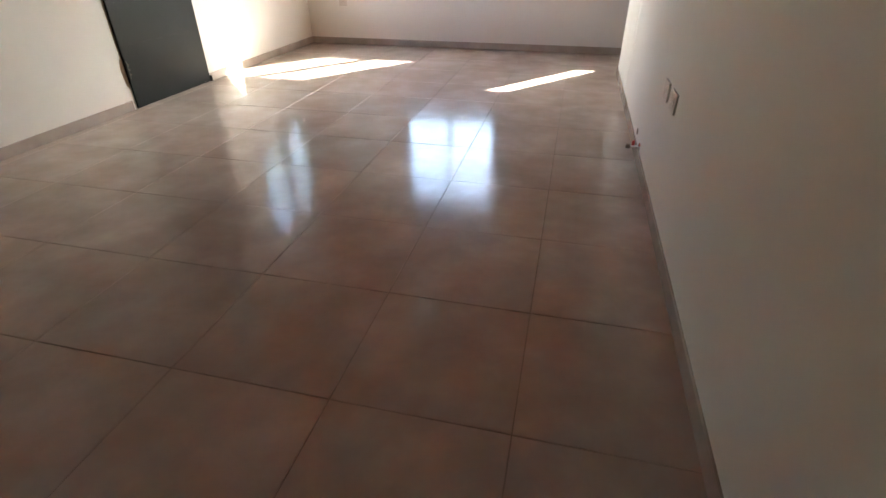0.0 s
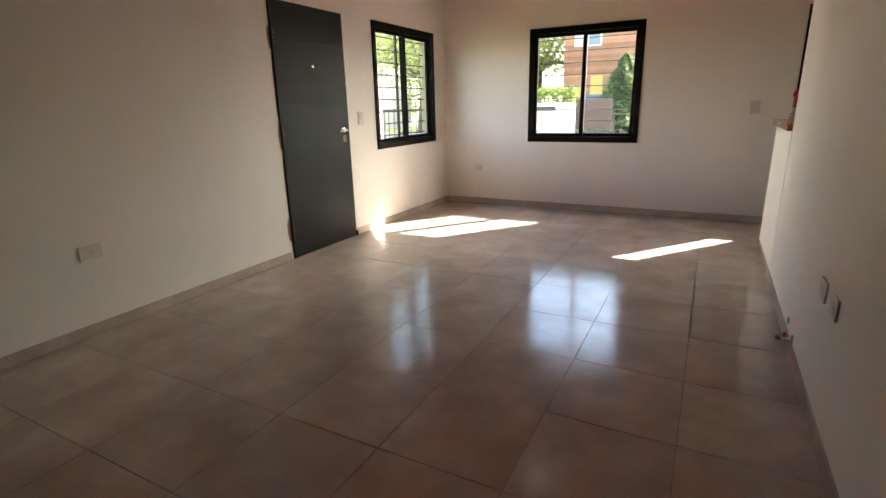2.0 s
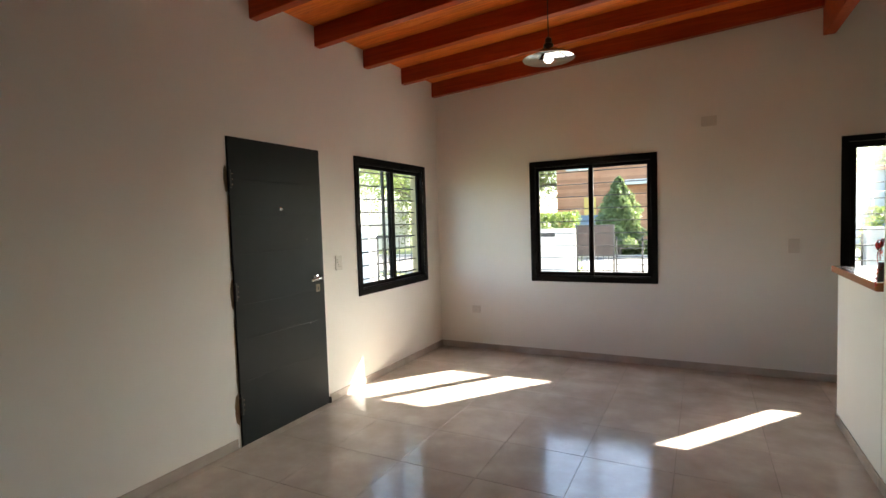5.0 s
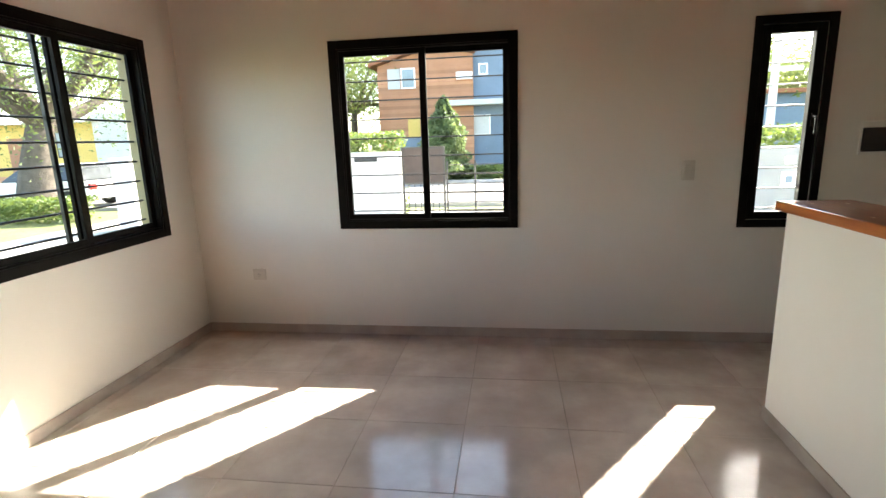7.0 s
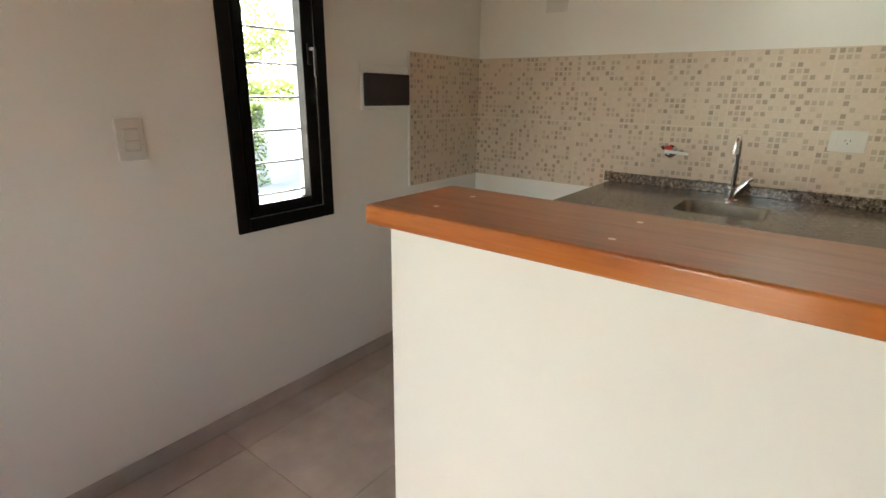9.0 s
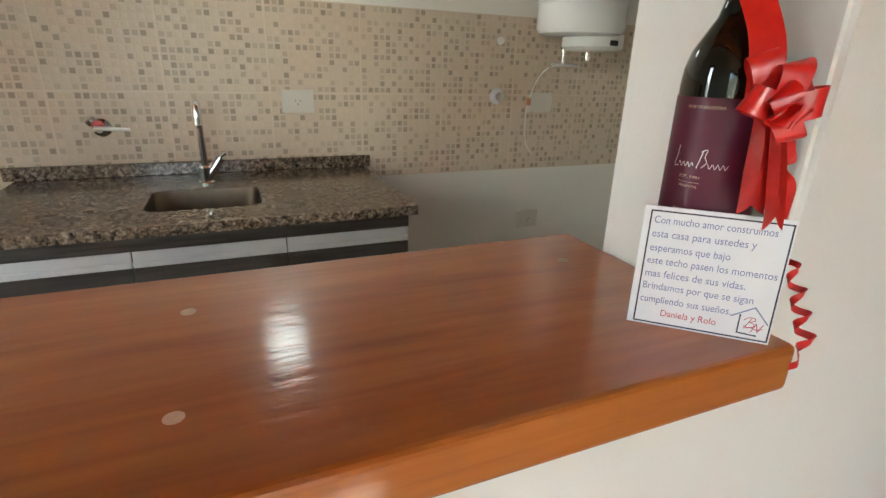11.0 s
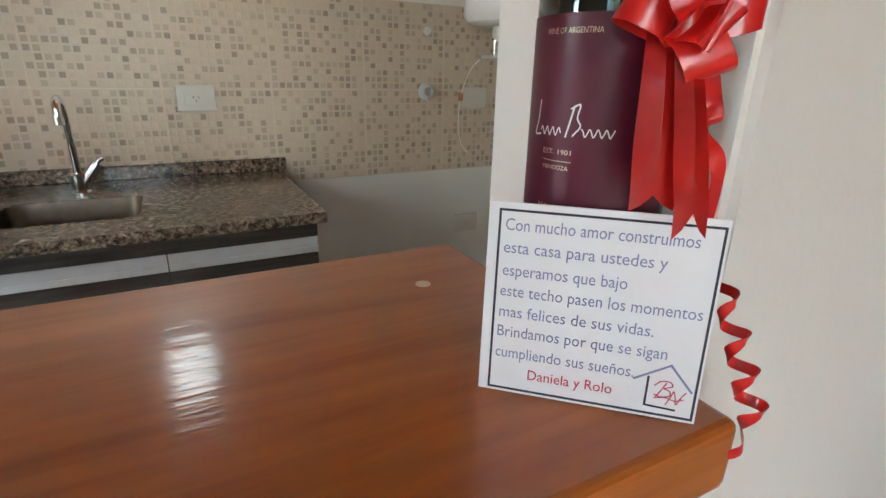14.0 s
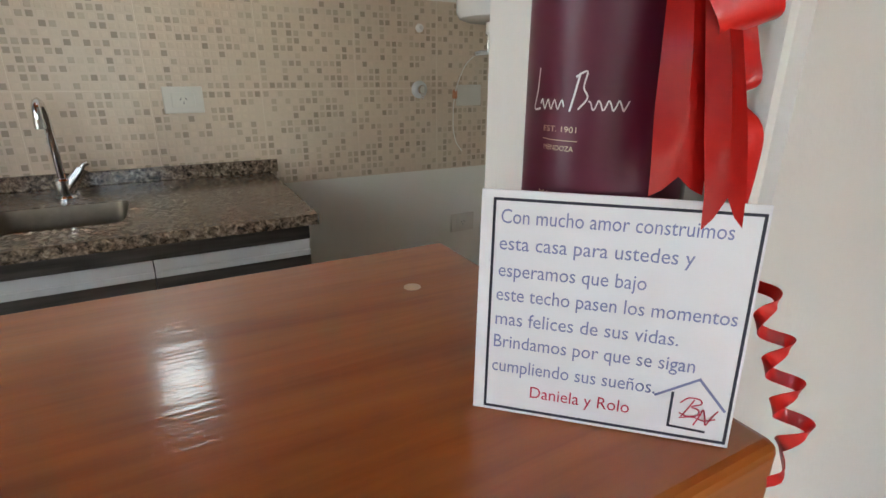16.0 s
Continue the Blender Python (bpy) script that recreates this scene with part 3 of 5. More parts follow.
# ---------------------------------------------------------------- bar and kitchen
BZ = 1.085
bar = thing("bar_top", "varnished reddish hardwood bar top on the half wall", "countertop", (0.816, 4.79, 1.04))
b = part("slab", boxed(0.660, 0.980, WY + 0.003, 5.294, 1.0405, BZ, 0.006, 3), BARWOOD, bar)
b.location = -bar.location
for px, py in ((0.890, 4.376), (0.739, 4.773), (0.890, 4.772), (0.885, 5.16), (0.745, 5.16)):
    q = part("wood_plug", lathe([(0.0065, BZ - 0.001), (0.0065, BZ + 0.0003), (0.0, BZ + 0.0004)], 18, "z", (px, py, 0)), ENDWOOD, bar, "pale round wood plug")
    q.location = -bar.location

# granite worktop with undermounted sink
GX0, GX1, GY0, GY1 = 1.820, XK - 0.003, 4.214, 5.388
SX0, SX1, SY0, SY1 = 1.962, 2.220, 4.648, 4.962


def rounded_rect(x0, x1, y0, y1, r, n=6):
    out = []
    for cx, cy, a in ((x1 - r, y1 - r, 0), (x0 + r, y1 - r, 90), (x0 + r, y0 + r, 180), (x1 - r, y0 + r, 270)):
        for k in range(n + 1):
            t = radians(a + 90 * k / n)
            out.append((cx + r * math.cos(t), cy + r * math.sin(t)))
    return out


def slab_with_hole():
    bm = bmesh.new()
    inner = rounded_rect(SX0, SX1, SY0, SY1, 0.04)
    cx, cy = (SX0 + SX1) / 2, (SY0 + SY1) / 2
    outer = []
    for px, py in inner:
        dx, dy = px - cx, py - cy
        s = min(((GX1 if dx > 0 else GX0) - cx) / dx if abs(dx) > 1e-6 else 1e9, ((GY1 if dy > 0 else GY0) - cy) / dy if abs(dy) > 1e-6 else 1e9)
        outer.append([cx + dx * s, cy + dy * s])
    for corner in ((GX0, GY0), (GX1, GY0), (GX0, GY1), (GX1, GY1)):
        i = min(range(len(outer)), key=lambda k: (outer[k][0] - corner[0]) ** 2 + (outer[k][1] - corner[1]) ** 2)
        outer[i] = list(corner)
    n = len(inner)
    top_i, top_o, low_i, low_o = ([bm.verts.new((*p, z)) for p in pts] for pts, z in ((inner, 0.9), (outer, 0.9), (inner, 0.872), (outer, 0.872)))
    for k in range(n):
        j = (k + 1) % n
        for a, c in ((top_o, top_i), (low_i, low_o), (top_i, low_i), (low_o, top_o)):
            bm.faces.new((a[k], a[j], c[j], c[k]))
    return bm


worktop = thing("worktop", "speckled grey-brown granite worktop with upstand", "countertop", (2.1, 4.8, 0.872))
for nm, bmx in (("slab", slab_with_hole()), ("upstand", boxed(GX1 - 0.022, GX1, 4.187, GY1 + 0.030, 0.9005, 0.945, 0.002, 1))):
    part(nm, bmx, GRANITE, worktop).location = -worktop.location
sink = thing("sink", "stainless steel sink bowl set under the granite worktop", "sink", (2.05, 4.8, 0.72))
bm = bmesh.new()
rings = []
for off, z, r in ((-0.0008, 0.898, 0.040), (-0.004, 0.868, 0.042), (-0.008, 0.79, 0.045), (-0.03, 0.735, 0.05), (-0.06, 0.725, 0.05)):
    rings.append([bm.verts.new((*p, z)) for p in rounded_rect(SX0 - off, SX1 + off, SY0 - off, SY1 + off, r)])
for a, c in zip(rings, rings[1:]):
    for k in range(len(a)):
        j = (k + 1) % len(a)
        bm.faces.new((a[k], a[j], c[j], c[k]))
bm.faces.new(rings[-1])
part("bowl", bm, STEEL, sink, smooth=True).location = -sink.location
part("drain", lathe([(0.04, 0.7255), (0.04, 0.7285), (0.03, 0.7285), (0.026, 0.7265)], 24, "z", (2.055, 4.8, 0)), CHROME, sink, smooth=True).location = -sink.location

cab = thing("sink_cabinet", "dark wood-grain base cabinet with aluminium handle strips", "kitchen cabinet", (2.1, 4.8, 0))


def cab_part(name, bm, material, parent=None, label="", smooth=False):
    ob = part(name, bm, material, parent or cab, label, smooth)
    if not parent:
        ob.location = -cab.location
    return ob


CY0, CY1, CX0 = 4.234, 5.372, 1.850
cab_part("body", boxed(CX0 + 0.02, XK - 0.004, CY0, CY1, 0.10, 0.70, 0.001, 1), DARKWOOD)
cab_part("plinth", boxed(CX0 + 0.06, XK - 0.004, CY0 + 0.01, CY1 - 0.01, 0.0, 0.10), DARKWOOD)
cab_part("side_panel", boxed(CX0 + 0.02, XK - 0.004, CY0, CY0 + 0.018, 0.70, 0.8715), DARKWOOD)
cab_part("side_panel", boxed(CX0 + 0.02, XK - 0.004, CY1 - 0.018, CY1, 0.70, 0.8715), DARKWOOD)
cab_part("top_rail", boxed(CX0, CX0 + 0.02, CY0, CY1, 0.828, 0.8715, 0.001, 1), DARKWOOD)
ym = 4.60
ym2 = 4.985
for ya, yb in ((CY0, ym), (ym, ym2), (ym2, CY1)):
    d = cab_part("door", boxed(CX0, CX0 + 0.018, ya + 0.0015, yb - 0.0015, 0.105, 0.783, 0.001, 1), DARKWOOD)
    bm = boxed(CX0 - 0.002, CX0 + 0.016, ya + 0.0015, yb - 0.0015, 0.784, 0.788, 0.0008, 1)
    box(bm, CX0 + 0.008, CX0 + 0.012, ya + 0.0015, yb - 0.0015, 0.788, 0.827)
    box(bm, CX0 - 0.003, CX0 + 0.001, ya + 0.0015, yb - 0.0015, 0.784, 0.800, 0.0008, 1)
    cab_part("handle_strip", bm, ALU, None, "satin aluminium grip strip")

# mixer tap
fau = thing("kitchen_faucet", "chrome single-lever kitchen faucet with tall spout", "faucet", (2.304, 4.805, 0.9))
bm = lathe([(0.026, 0), (0.026, 0.006), (0.021, 0.012), (0.021, 0.055), (0.017, 0.06)], 24)
part("base", bm, CHROME, fau, smooth=True)
part("spout", tube(smooth_path([(0.0, 0.0, 0.05), (-0.008, 0.0, 0.13), (-0.022, 0.0, 0.205), (-0.045, 0.0, 0.252), (-0.078, 0.0, 0.270), (-0.106, 0.0, 0.255), (-0.112, 0.0, 0.225)]), [0.0105] * 37, 12), CHROME, fau, smooth=True)
part("aerator", lathe([(0.0125, 0.206), (0.0125, 0.228)], 16, "z", (-0.112, 0.0, 0)), CHROME, fau, smooth=True)
part("lever_body", tube([(0.0, -0.004, 0.022), (0.004, -0.05, 0.085)], [0.019, 0.016], 16), CHROME, fau, smooth=True)
part("lever", tube(smooth_path([(0.004, -0.046, 0.082), (0.003, -0.056, 0.094), (0.001, -0.068, 0.100)]), [0.007] * 13, 10), CHROME, fau, smooth=True)

# stop valve with red disc on the tiles
sv = thing("stop_valve", "chrome wall stop valve with white lever and red disc", "valve", (XK - 0.012, 5.115, 1.07))
part("flange", lathe([(0.030, 0.0), (0.030, -0.004), (0.016, -0.012), (0.013, -0.05)], 24, "x"), CHROME, sv, smooth=True)
part("disc", lathe([(0.018, -0.05), (0.018, -0.056), (0.0, -0.058)], 20, "x", (0, 0.0, 0.012)), RED, sv, "red disc", True)
part("lever", tube([(-0.06, 0.012, 0.004), (-0.064, -0.09, -0.002)], [0.008, 0.006], 10), PLASTIC, sv, smooth=True)
part("body", tube([(-0.04, 0.02, 0.02), (-0.05, 0.03, 0.032)], [0.016, 0.013], 12), CHROME, sv, smooth=True)

# glazed wall tiles with a printed mosaic in relief
TZ0, TZ1 = 0.851, 1.513


def mosaic_quads(u0, u1, v0, v1, to_world, rng, verts, faces, tones, pitch=0.0254, gap=0.0074):
    nu, nv = int(round((u1 - u0) / pitch)), int(round((v1 - v0) / pitch))
    pu, pv = (u1 - u0) / nu, (v1 - v0) / nv
    grid = {}
    for i in range(nu):
        for j in range(nv):
            a0, a1 = u0 + i * pu + gap / 2, u0 + (i + 1) * pu - gap / 2
            b0, b1 = v0 + j * pv + gap / 2, v0 + (j + 1) * pv - gap / 2
            dark = any(grid.get(q) == 2 for q in ((i - 1, j), (i, j - 1)))
            tan = sum(grid.get(q) == 1 for q in ((i - 1, j), (i, j - 1), (i - 1, j - 1)))
            r = rng.random()
            grid[i, j] = 2 if r < (0.05 if dark else 0.24) else 1 if r < 0.52 - 0.1 * tan else 0
            tones += [grid[i, j]] * 5
            n = len(verts)
            for d, e in ((0.0, 0.0), (0.0006, 0.0010)):
                for a, b in ((a0 + e, b0 + e), (a1 - e, b0 + e), (a1 - e, b1 - e), (a0 + e, b1 - e)):
                    verts.append(to_world(a, b, d))
            faces.append((n + 4, n + 5, n + 6, n + 7))
            for k in range(4):
                faces.append((n + k, n + (k + 1) % 4, n + 4 + (k + 1) % 4, n + 4 + k))


splash = thing("tile_backsplash", "beige ceramic wall tiles printed with small brown mosaic squares", "wall tiles", kind="structure")
ys = [4.213 + 0.347 * k for k in range(-5, 7)]
ys = [2.652] + [q for q in ys if 2.70 < q < YF - 0.05] + [YF - 0.0025]
zs = [TZ0, 1.188, TZ1]
rng = random.Random(7)
TP = 0.008
for za, zb in zip(zs, zs[1:]):
    for ya, yb in zip(ys, ys[1:]):
        part("wall_tile", boxed(XK - TP, XK - 0.0005, ya + 0.0008, yb - 0.0008, za + 0.0008, zb - 0.0008, 0.0008, 1), CERAMIC, splash)
    for xa, xb in ((1.879, 2.168), (2.168, XK - TP - 0.001)):
        part("wall_tile", boxed(xa + 0.0008, xb - 0.0008, YF - TP, YF - 0.0005, za + 0.0008, zb - 0.0008, 0.0008, 1), CERAMIC, splash)
mv, mf, mt = [], [], []
for za, zb in zip(zs, zs[1:]):
    for ya, yb in zip(ys, ys[1:]):
        mosaic_quads(ya + 0.002, yb - 0.002, za + 0.002, zb - 0.002, lambda a, b, d: (XK - TP - d, a, b), rng, mv, mf, mt)
    for xa, xb in ((1.879, 2.168), (2.168, XK - TP - 0.001)):
        mosaic_quads(xa + 0.002, xb - 0.002, za + 0.002, zb - 0.002, lambda a, b, d: (a, YF - TP - d, b), rng, mv, mf, mt)
me = bpy.data.meshes.new("mosaic")
me.from_pydata(mv, [], mf)
for glaze in MOSAIC:
    me.materials.append(glaze.m)
me.polygons.foreach_set("material_index", mt)
mo = tagged(new("mosaic", me), kind="stuff")
mo.parent = splash
part("grout", boxed(XK - TP + 0.0007, XK - 0.0003, 2.652, YF - 0.0004, TZ0 + 0.0004, TZ1 - 0.0004), GROUTPALE, splash, "pale grout between the tiles")
part("edge_trim", boxed(1.871, 1.879, YF - 0.0095, YF - 0.0005, TZ0, TZ1), PLASTIC, splash, "white edge trim")

# ---------------------------------------------------------------- outlets, switches, fuse box


def wall_frame(wall, a, z):
    """A pose on a wall: local x to the right along it as seen from the room, y out of it, z up."""
    return {"n": pose(a, YF, z, 0, 0, 180), "w": pose(XL, a, z, 0, 0, -90), "e": pose(XK, a, z, 0, 0, 90), "p": pose(WXF, a, z, 0, 0, 90)}[wall]


def wall_plate(wall, a, z, w, h, kind, label, out=0.0):
    ob = thing("wall_outlet" if "outlet" in kind else "light_switch" if "switch" in kind else "cover_plate", label, {"outlet": "outlet", "switch": "switch", "switch_outlet": "switch", "blank": "cover plate"}[kind])
    ob.matrix_world = wall_frame(wall, a, z)
    o = out
    part("plate", boxed(-w / 2, w / 2, o, o + 0.009, -h / 2, h / 2, 0.003, 2), PLATE, ob)
    iw, ih = w * 0.58, h * 0.56
    if kind == "blank":
        part("cover", boxed(-w / 2 + 0.008, w / 2 - 0.008, o + 0.009, o + 0.0105, -h / 2 + 0.008, h / 2 - 0.008, 0.001, 1), PLATE, ob)
        return ob
    part("insert", boxed(-iw / 2, iw / 2, o + 0.009, o + 0.0115, -ih / 2, ih / 2, 0.001, 1), PLATE, ob)
    tall = h > w
    if kind == "outlet":
        for sx, sz, tilt in ((-0.008, 0.003, 30), (0.008, 0.003, -30), (0.0, -0.009, 0)):
            bm = boxed(-0.001, 0.001, o + 0.0115, o + 0.0119, -0.004, 0.004)
            bmesh.ops.rotate(bm, verts=bm.verts, cent=(0, 0, 0), matrix=Matrix.Rotation(radians(tilt), 3, "Y"))
            bmesh.ops.translate(bm, verts=bm.verts, vec=(sx, 0, sz))
            part("slot", bm, SLOT, ob)
    else:
        for s in (-1, 1):
            c = s * (ih if tall else iw) * 0.25
            r = (-iw / 2 + 0.003, iw / 2 - 0.003, c - ih * 0.22, c + ih * 0.22) if tall else (c - iw * 0.22, c + iw * 0.22, -ih / 2 + 0.003, ih / 2 - 0.003)
            part("rocker", boxed(r[0], r[1], o + 0.0115, o + 0.0145, r[2], r[3], 0.001, 1), PLATE, ob)
    return ob


wall_plate("w", 1.702, 0.492, 0.125, 0.085, "outlet", "white wall outlet low on the plaster wall")
wall_plate("w", 4.373, 1.153, 0.084, 0.125, "switch_outlet", "white double light switch beside the entrance door")
wall_plate("n", -2.44, 0.458, 0.10, 0.082, "outlet", "white wall outlet low beside the corner")
wall_plate("n", 0.574, 1.168, 0.082, 0.126, "switch", "white double light switch between the windows")
wall_plate("n", -0.073, 2.313, 0.125, 0.09, "blank", "white blank cover plate high on the wall")
wall_plate("p", 2.58, 0.512, 0.115, 0.083, "outlet", "white wall outlet on the partition wall")
wall_plate("p", 2.374, 0.516, 0.115, 0.083, "outlet", "white wall outlet on the partition wall")
wall_plate("e", 4.463, 1.158, 0.12, 0.084, "outlet", "white outlet on the mosaic tiles", 0.0085)
wall_plate("e", 3.368, 1.158, 0.12, 0.085, "blank", "white blank plate on the tiles under the heater", 0.0085)
wall_plate("e", 5.765, 1.768, 0.12, 0.085, "blank", "white cover plate above the mosaic tiles")
wall_plate("e", 3.385, 0.595, 0.12, 0.085, "outlet", "white outlet under the mosaic tiles")
wall_plate("e", 5.66, 0.60, 0.12, 0.085, "outlet", "white outlet under the mosaic tiles")

fb = thing("fuse_box", "white fuse box with dark smoked door on the wall", "fuse box", (1.707, YF, 1.345))
part("frame", boxed(-0.157, 0.157, -0.012, -0.0005, -0.105, 0.096, 0.004, 2), PLASTIC, fb)
lid = part("door", boxed(-0.15, 0.15, -0.03, -0.0125, -0.086, 0.058, 0.006, 2), PLASTIC_DK, fb, "smoked plastic door")
part("latch", boxed(-0.02, 0.02, -0.033, -0.0305, -0.08, -0.068, 0.001, 1), PLASTIC_DK, fb)

# capped gas stub and round plate low on the partition wall
gs = thing("gas_stub", "small chrome gas stub with tap near the floor", "valve", (WXF, 3.03, 0.088))
part("flange", lathe([(0.024, -0.0005), (0.022, -0.006), (0.010, -0.010)], 20, "x"), CHROME, gs, smooth=True)
part("pipe", tube([(-0.008, 0, 0), (-0.055, 0, 0)], 0.009, 12), CHROME, gs, smooth=True)
part("cap", lathe([(0.014, -0.052), (0.014, -0.072), (0.010, -0.076)], 8, "x"), STEEL, gs)
part("handle", boxed(-0.045, -0.03, -0.004, 0.004, 0.008, 0.034, 0.002, 1), RED, gs)
cp = thing("round_plate", "small round grey cover plate on the partition wall", "cover plate", (WXF, 3.22, 0.115))
part("disc", lathe([(0.019, -0.0005), (0.018, -0.005), (0.0, -0.007)], 22, "x"), STEEL, cp, smooth=True)

# shower-style valve and pipes on the kitchen tiles
vv = thing("wall_valve", "round chrome wall valve on the mosaic tiles", "valve", (XK - 0.009, 3.60, 1.183))
part("escutcheon", lathe([(0.034, 0.0), (0.034, -0.004), (0.026, -0.012), (0.018, -0.016)], 28, "x"), ALU, vv, smooth=True)
part("knob", lathe([(0.017, -0.016), (0.019, -0.03), (0.016, -0.042), (0.0, -0.045)], 20, "x"), CHROME, vv, smooth=True)
part("lever", tube([(-0.036, 0.0, -0.004), (-0.042, 0.004, -0.036)], [0.007, 0.0055], 10), CHROME, vv, smooth=True)
pc = thing("pipe_cap", "small white pipe cap on the mosaic tiles", "pipe cap", (XK - 0.009, 3.597, 1.412))
part("cap", lathe([(0.016, 0), (0.016, -0.006), (0.009, -0.010), (0.009, -0.022), (0, -0.023)], 18, "x"), PLASTIC, pc, smooth=True)

wh = thing("water_heater", "white wall-hung cylindrical water heater above the tiles", "water heater", (2.30, 3.335, 1.43))
part("tank", lathe([(0.03, 0.0), (0.145, 0.002), (0.168, 0.010), (0.180, 0.030), (0.180, 0.115), (0.178, 0.118), (0.180, 0.121), (0.180, 0.72), (0.158, 0.76), (0.10, 0.78), (0.0, 0.785)], 48), mottled("white_enamel", (0.80, 0.79, 0.77), (0.77, 0.76, 0.74), 6, 0.16, 0.0), wh, smooth=True)
part("bottom_cap", lathe([(0.0, -0.052), (0.11, -0.05), (0.125, -0.036), (0.125, 0.012)], 36, "z", (0.0, -0.07, 0)), PLASTIC, wh, "white plastic bottom cover", True)
part("vent", boxed(-0.127, -0.105, -0.10, -0.06, -0.032, -0.012, 0.002, 1), SLOT, wh)
part("bracket", boxed(0.17, 0.2045, -0.1, 0.1, 0.3, 0.36), STEEL, wh)
for px, py, zz in ((0.09, 0.005, -0.104), (0.09, -0.12, -0.085)):
    part("pipe", tube([(px, py, 0.02), (px, py, zz)], 0.010, 12), CHROME, wh, smooth=True)
    part("collar", lathe([(0.015, -0.045), (0.015, -0.02)], 8, "z", (px, py, 0)), STEEL, wh)
part("valve_rod", tube([(0.09, 0.072, -0.112), (0.09, 0.045, -0.108), (0.09, 0.0, -0.106), (0.09, -0.075, -0.110)], [0.008, 0.011, 0.009, 0.008], 10), CHROME, wh, smooth=True)
part("hose", tube(smooth_path([(0.09, 0.066, -0.114), (0.13, 0.092, -0.16), (0.175, 0.108, -0.26), (0.185, 0.112, -0.38), (0.185, 0.098, -0.46), (0.185, 0.066, -0.505)]), 0.0022, 8), PLASTIC, wh, "thin white drain hose", True)
part("hose_tag", boxed(0.172, 0.184, 0.098, 0.118, -0.285, -0.25, 0.003, 1), mottled("orange_tag", (0.55, 0.22, 0.10), (0.48, 0.2, 0.1), 20, 0.5, 0.0), wh)

# ---------------------------------------------------------------- lamps
DISH = [(0.010, 0.085), (0.030, 0.083), (0.045, 0.070), (0.075, 0.060), (0.130, 0.034), (0.172, 0.008), (0.180, 0.0), (0.176, 0.0), (0.168, 0.006), (0.126, 0.030), (0.072, 0.055), (0.03, 0.066), (0.0, 0.067)]


BULB = [(0.0, -0.028), (0.020, -0.024), (0.034, -0.006), (0.036, 0.012), (0.026, 0.035), (0.016, 0.052), (0.014, 0.066)]
GLOBE = [(0.0, -0.115), (0.045, -0.105), (0.080, -0.072), (0.092, -0.030), (0.080, 0.012), (0.045, 0.042), (0.014, 0.066)]


def dish_lamp(name, label, m, cord, glow, bulb):
    ob = thing(name, label, "lamp")
    ob.matrix_world = m
    part("shade", lathe(DISH, 48), LAMPDISH, ob, "polished grey-green metal dish shade", True)
    part("socket", lathe([(0.0, 0.083), (0.034, 0.084), (0.036, 0.10), (0.024, 0.112), (0.024, 0.14), (0.012, 0.152), (0.0, 0.153)], 24), LAMPMETAL, ob, smooth=True)
    part("bulb", lathe(bulb, 32), glow, ob, "lit frosted bulb", True)
    part("rim", lathe([(0.1795, -0.002), (0.183, 0.0), (0.183, 0.004), (0.1795, 0.005)], 48), CHROME, ob, smooth=True)
    part("cord", tube([(0, 0, 0.15), (0, 0, cord)], 0.004, 8), IRON, ob, smooth=True)
    part("canopy", lathe([(0.0, cord - 0.03), (0.045, cord - 0.022), (0.05, cord - 0.001)], 24), LAMPMETAL, ob, smooth=True)
    return ob


dish_lamp("pendant_lamp", "pendant lamp with polished metal dish shade, lit", pose(-1.099, 4.583, 2.605), beam_z(-1.099) + 0.159 - 2.605, GLOW, BULB)
dish_lamp("pendant_lamp", "small dish pendant lamp above the sink, lit", pose(2.20, 4.595, 1.90) @ Matrix.Diagonal((0.8, 0.8, 0.8, 1)), (beam_z(2.20) + 0.159 - 1.90) / 0.8, GLOW_SINK, GLOBE)

# ---------------------------------------------------------------- the gift on the bar
AX, AY = 0.749, 4.3385
wine = thing("wine_bottle", "dark red wine bottle with burgundy label on the bar", "bottle", (AX, AY, BZ + 0.0003))
R = 0.0375
part("glass", lathe([(0.0, 0.004), (0.022, 0.002), (0.034, 0.0), (R, 0.004), (R, 0.202), (0.0365, 0.214), (0.033, 0.227), (0.026, 0.240), (0.019, 0.252), (0.0155, 0.265), (0.0145, 0.280), (0.0142, 0.310), (0.0155, 0.311), (0.0155, 0.318), (0.0145, 0.319), (0.0, 0.319)], 64), BOTTLEGLASS, wine, smooth=True)
part("capsule", lathe([(0.0156, 0.264), (0.0150, 0.309), (0.0160, 0.3105), (0.0160, 0.3192), (0.0, 0.3196)], 40), LABEL, wine, smooth=True)
Z_LABEL = (0.020, 0.1925)
bm = bmesh.new()
n = 60
a0, a1 = radians(8), radians(196)
cols = []
for k in range(n + 1):
    a = a0 + (a1 - a0) * k / n
    cols.append([bm.verts.new(((R + d) * math.cos(a), (R + d) * math.sin(a), z)) for d in (0.0001, 0.0004) for z in Z_LABEL])
for c, d in zip(cols, cols[1:]):
    bm.faces.new((c[2], d[2], d[3], c[3]))
    bm.faces.new((c[1], d[1], d[3], c[3]))
    bm.faces.new((c[0], d[0], d[2], c[2]))
label_ob = part("label", bm, LABEL, wine, "burgundy paper label", True)


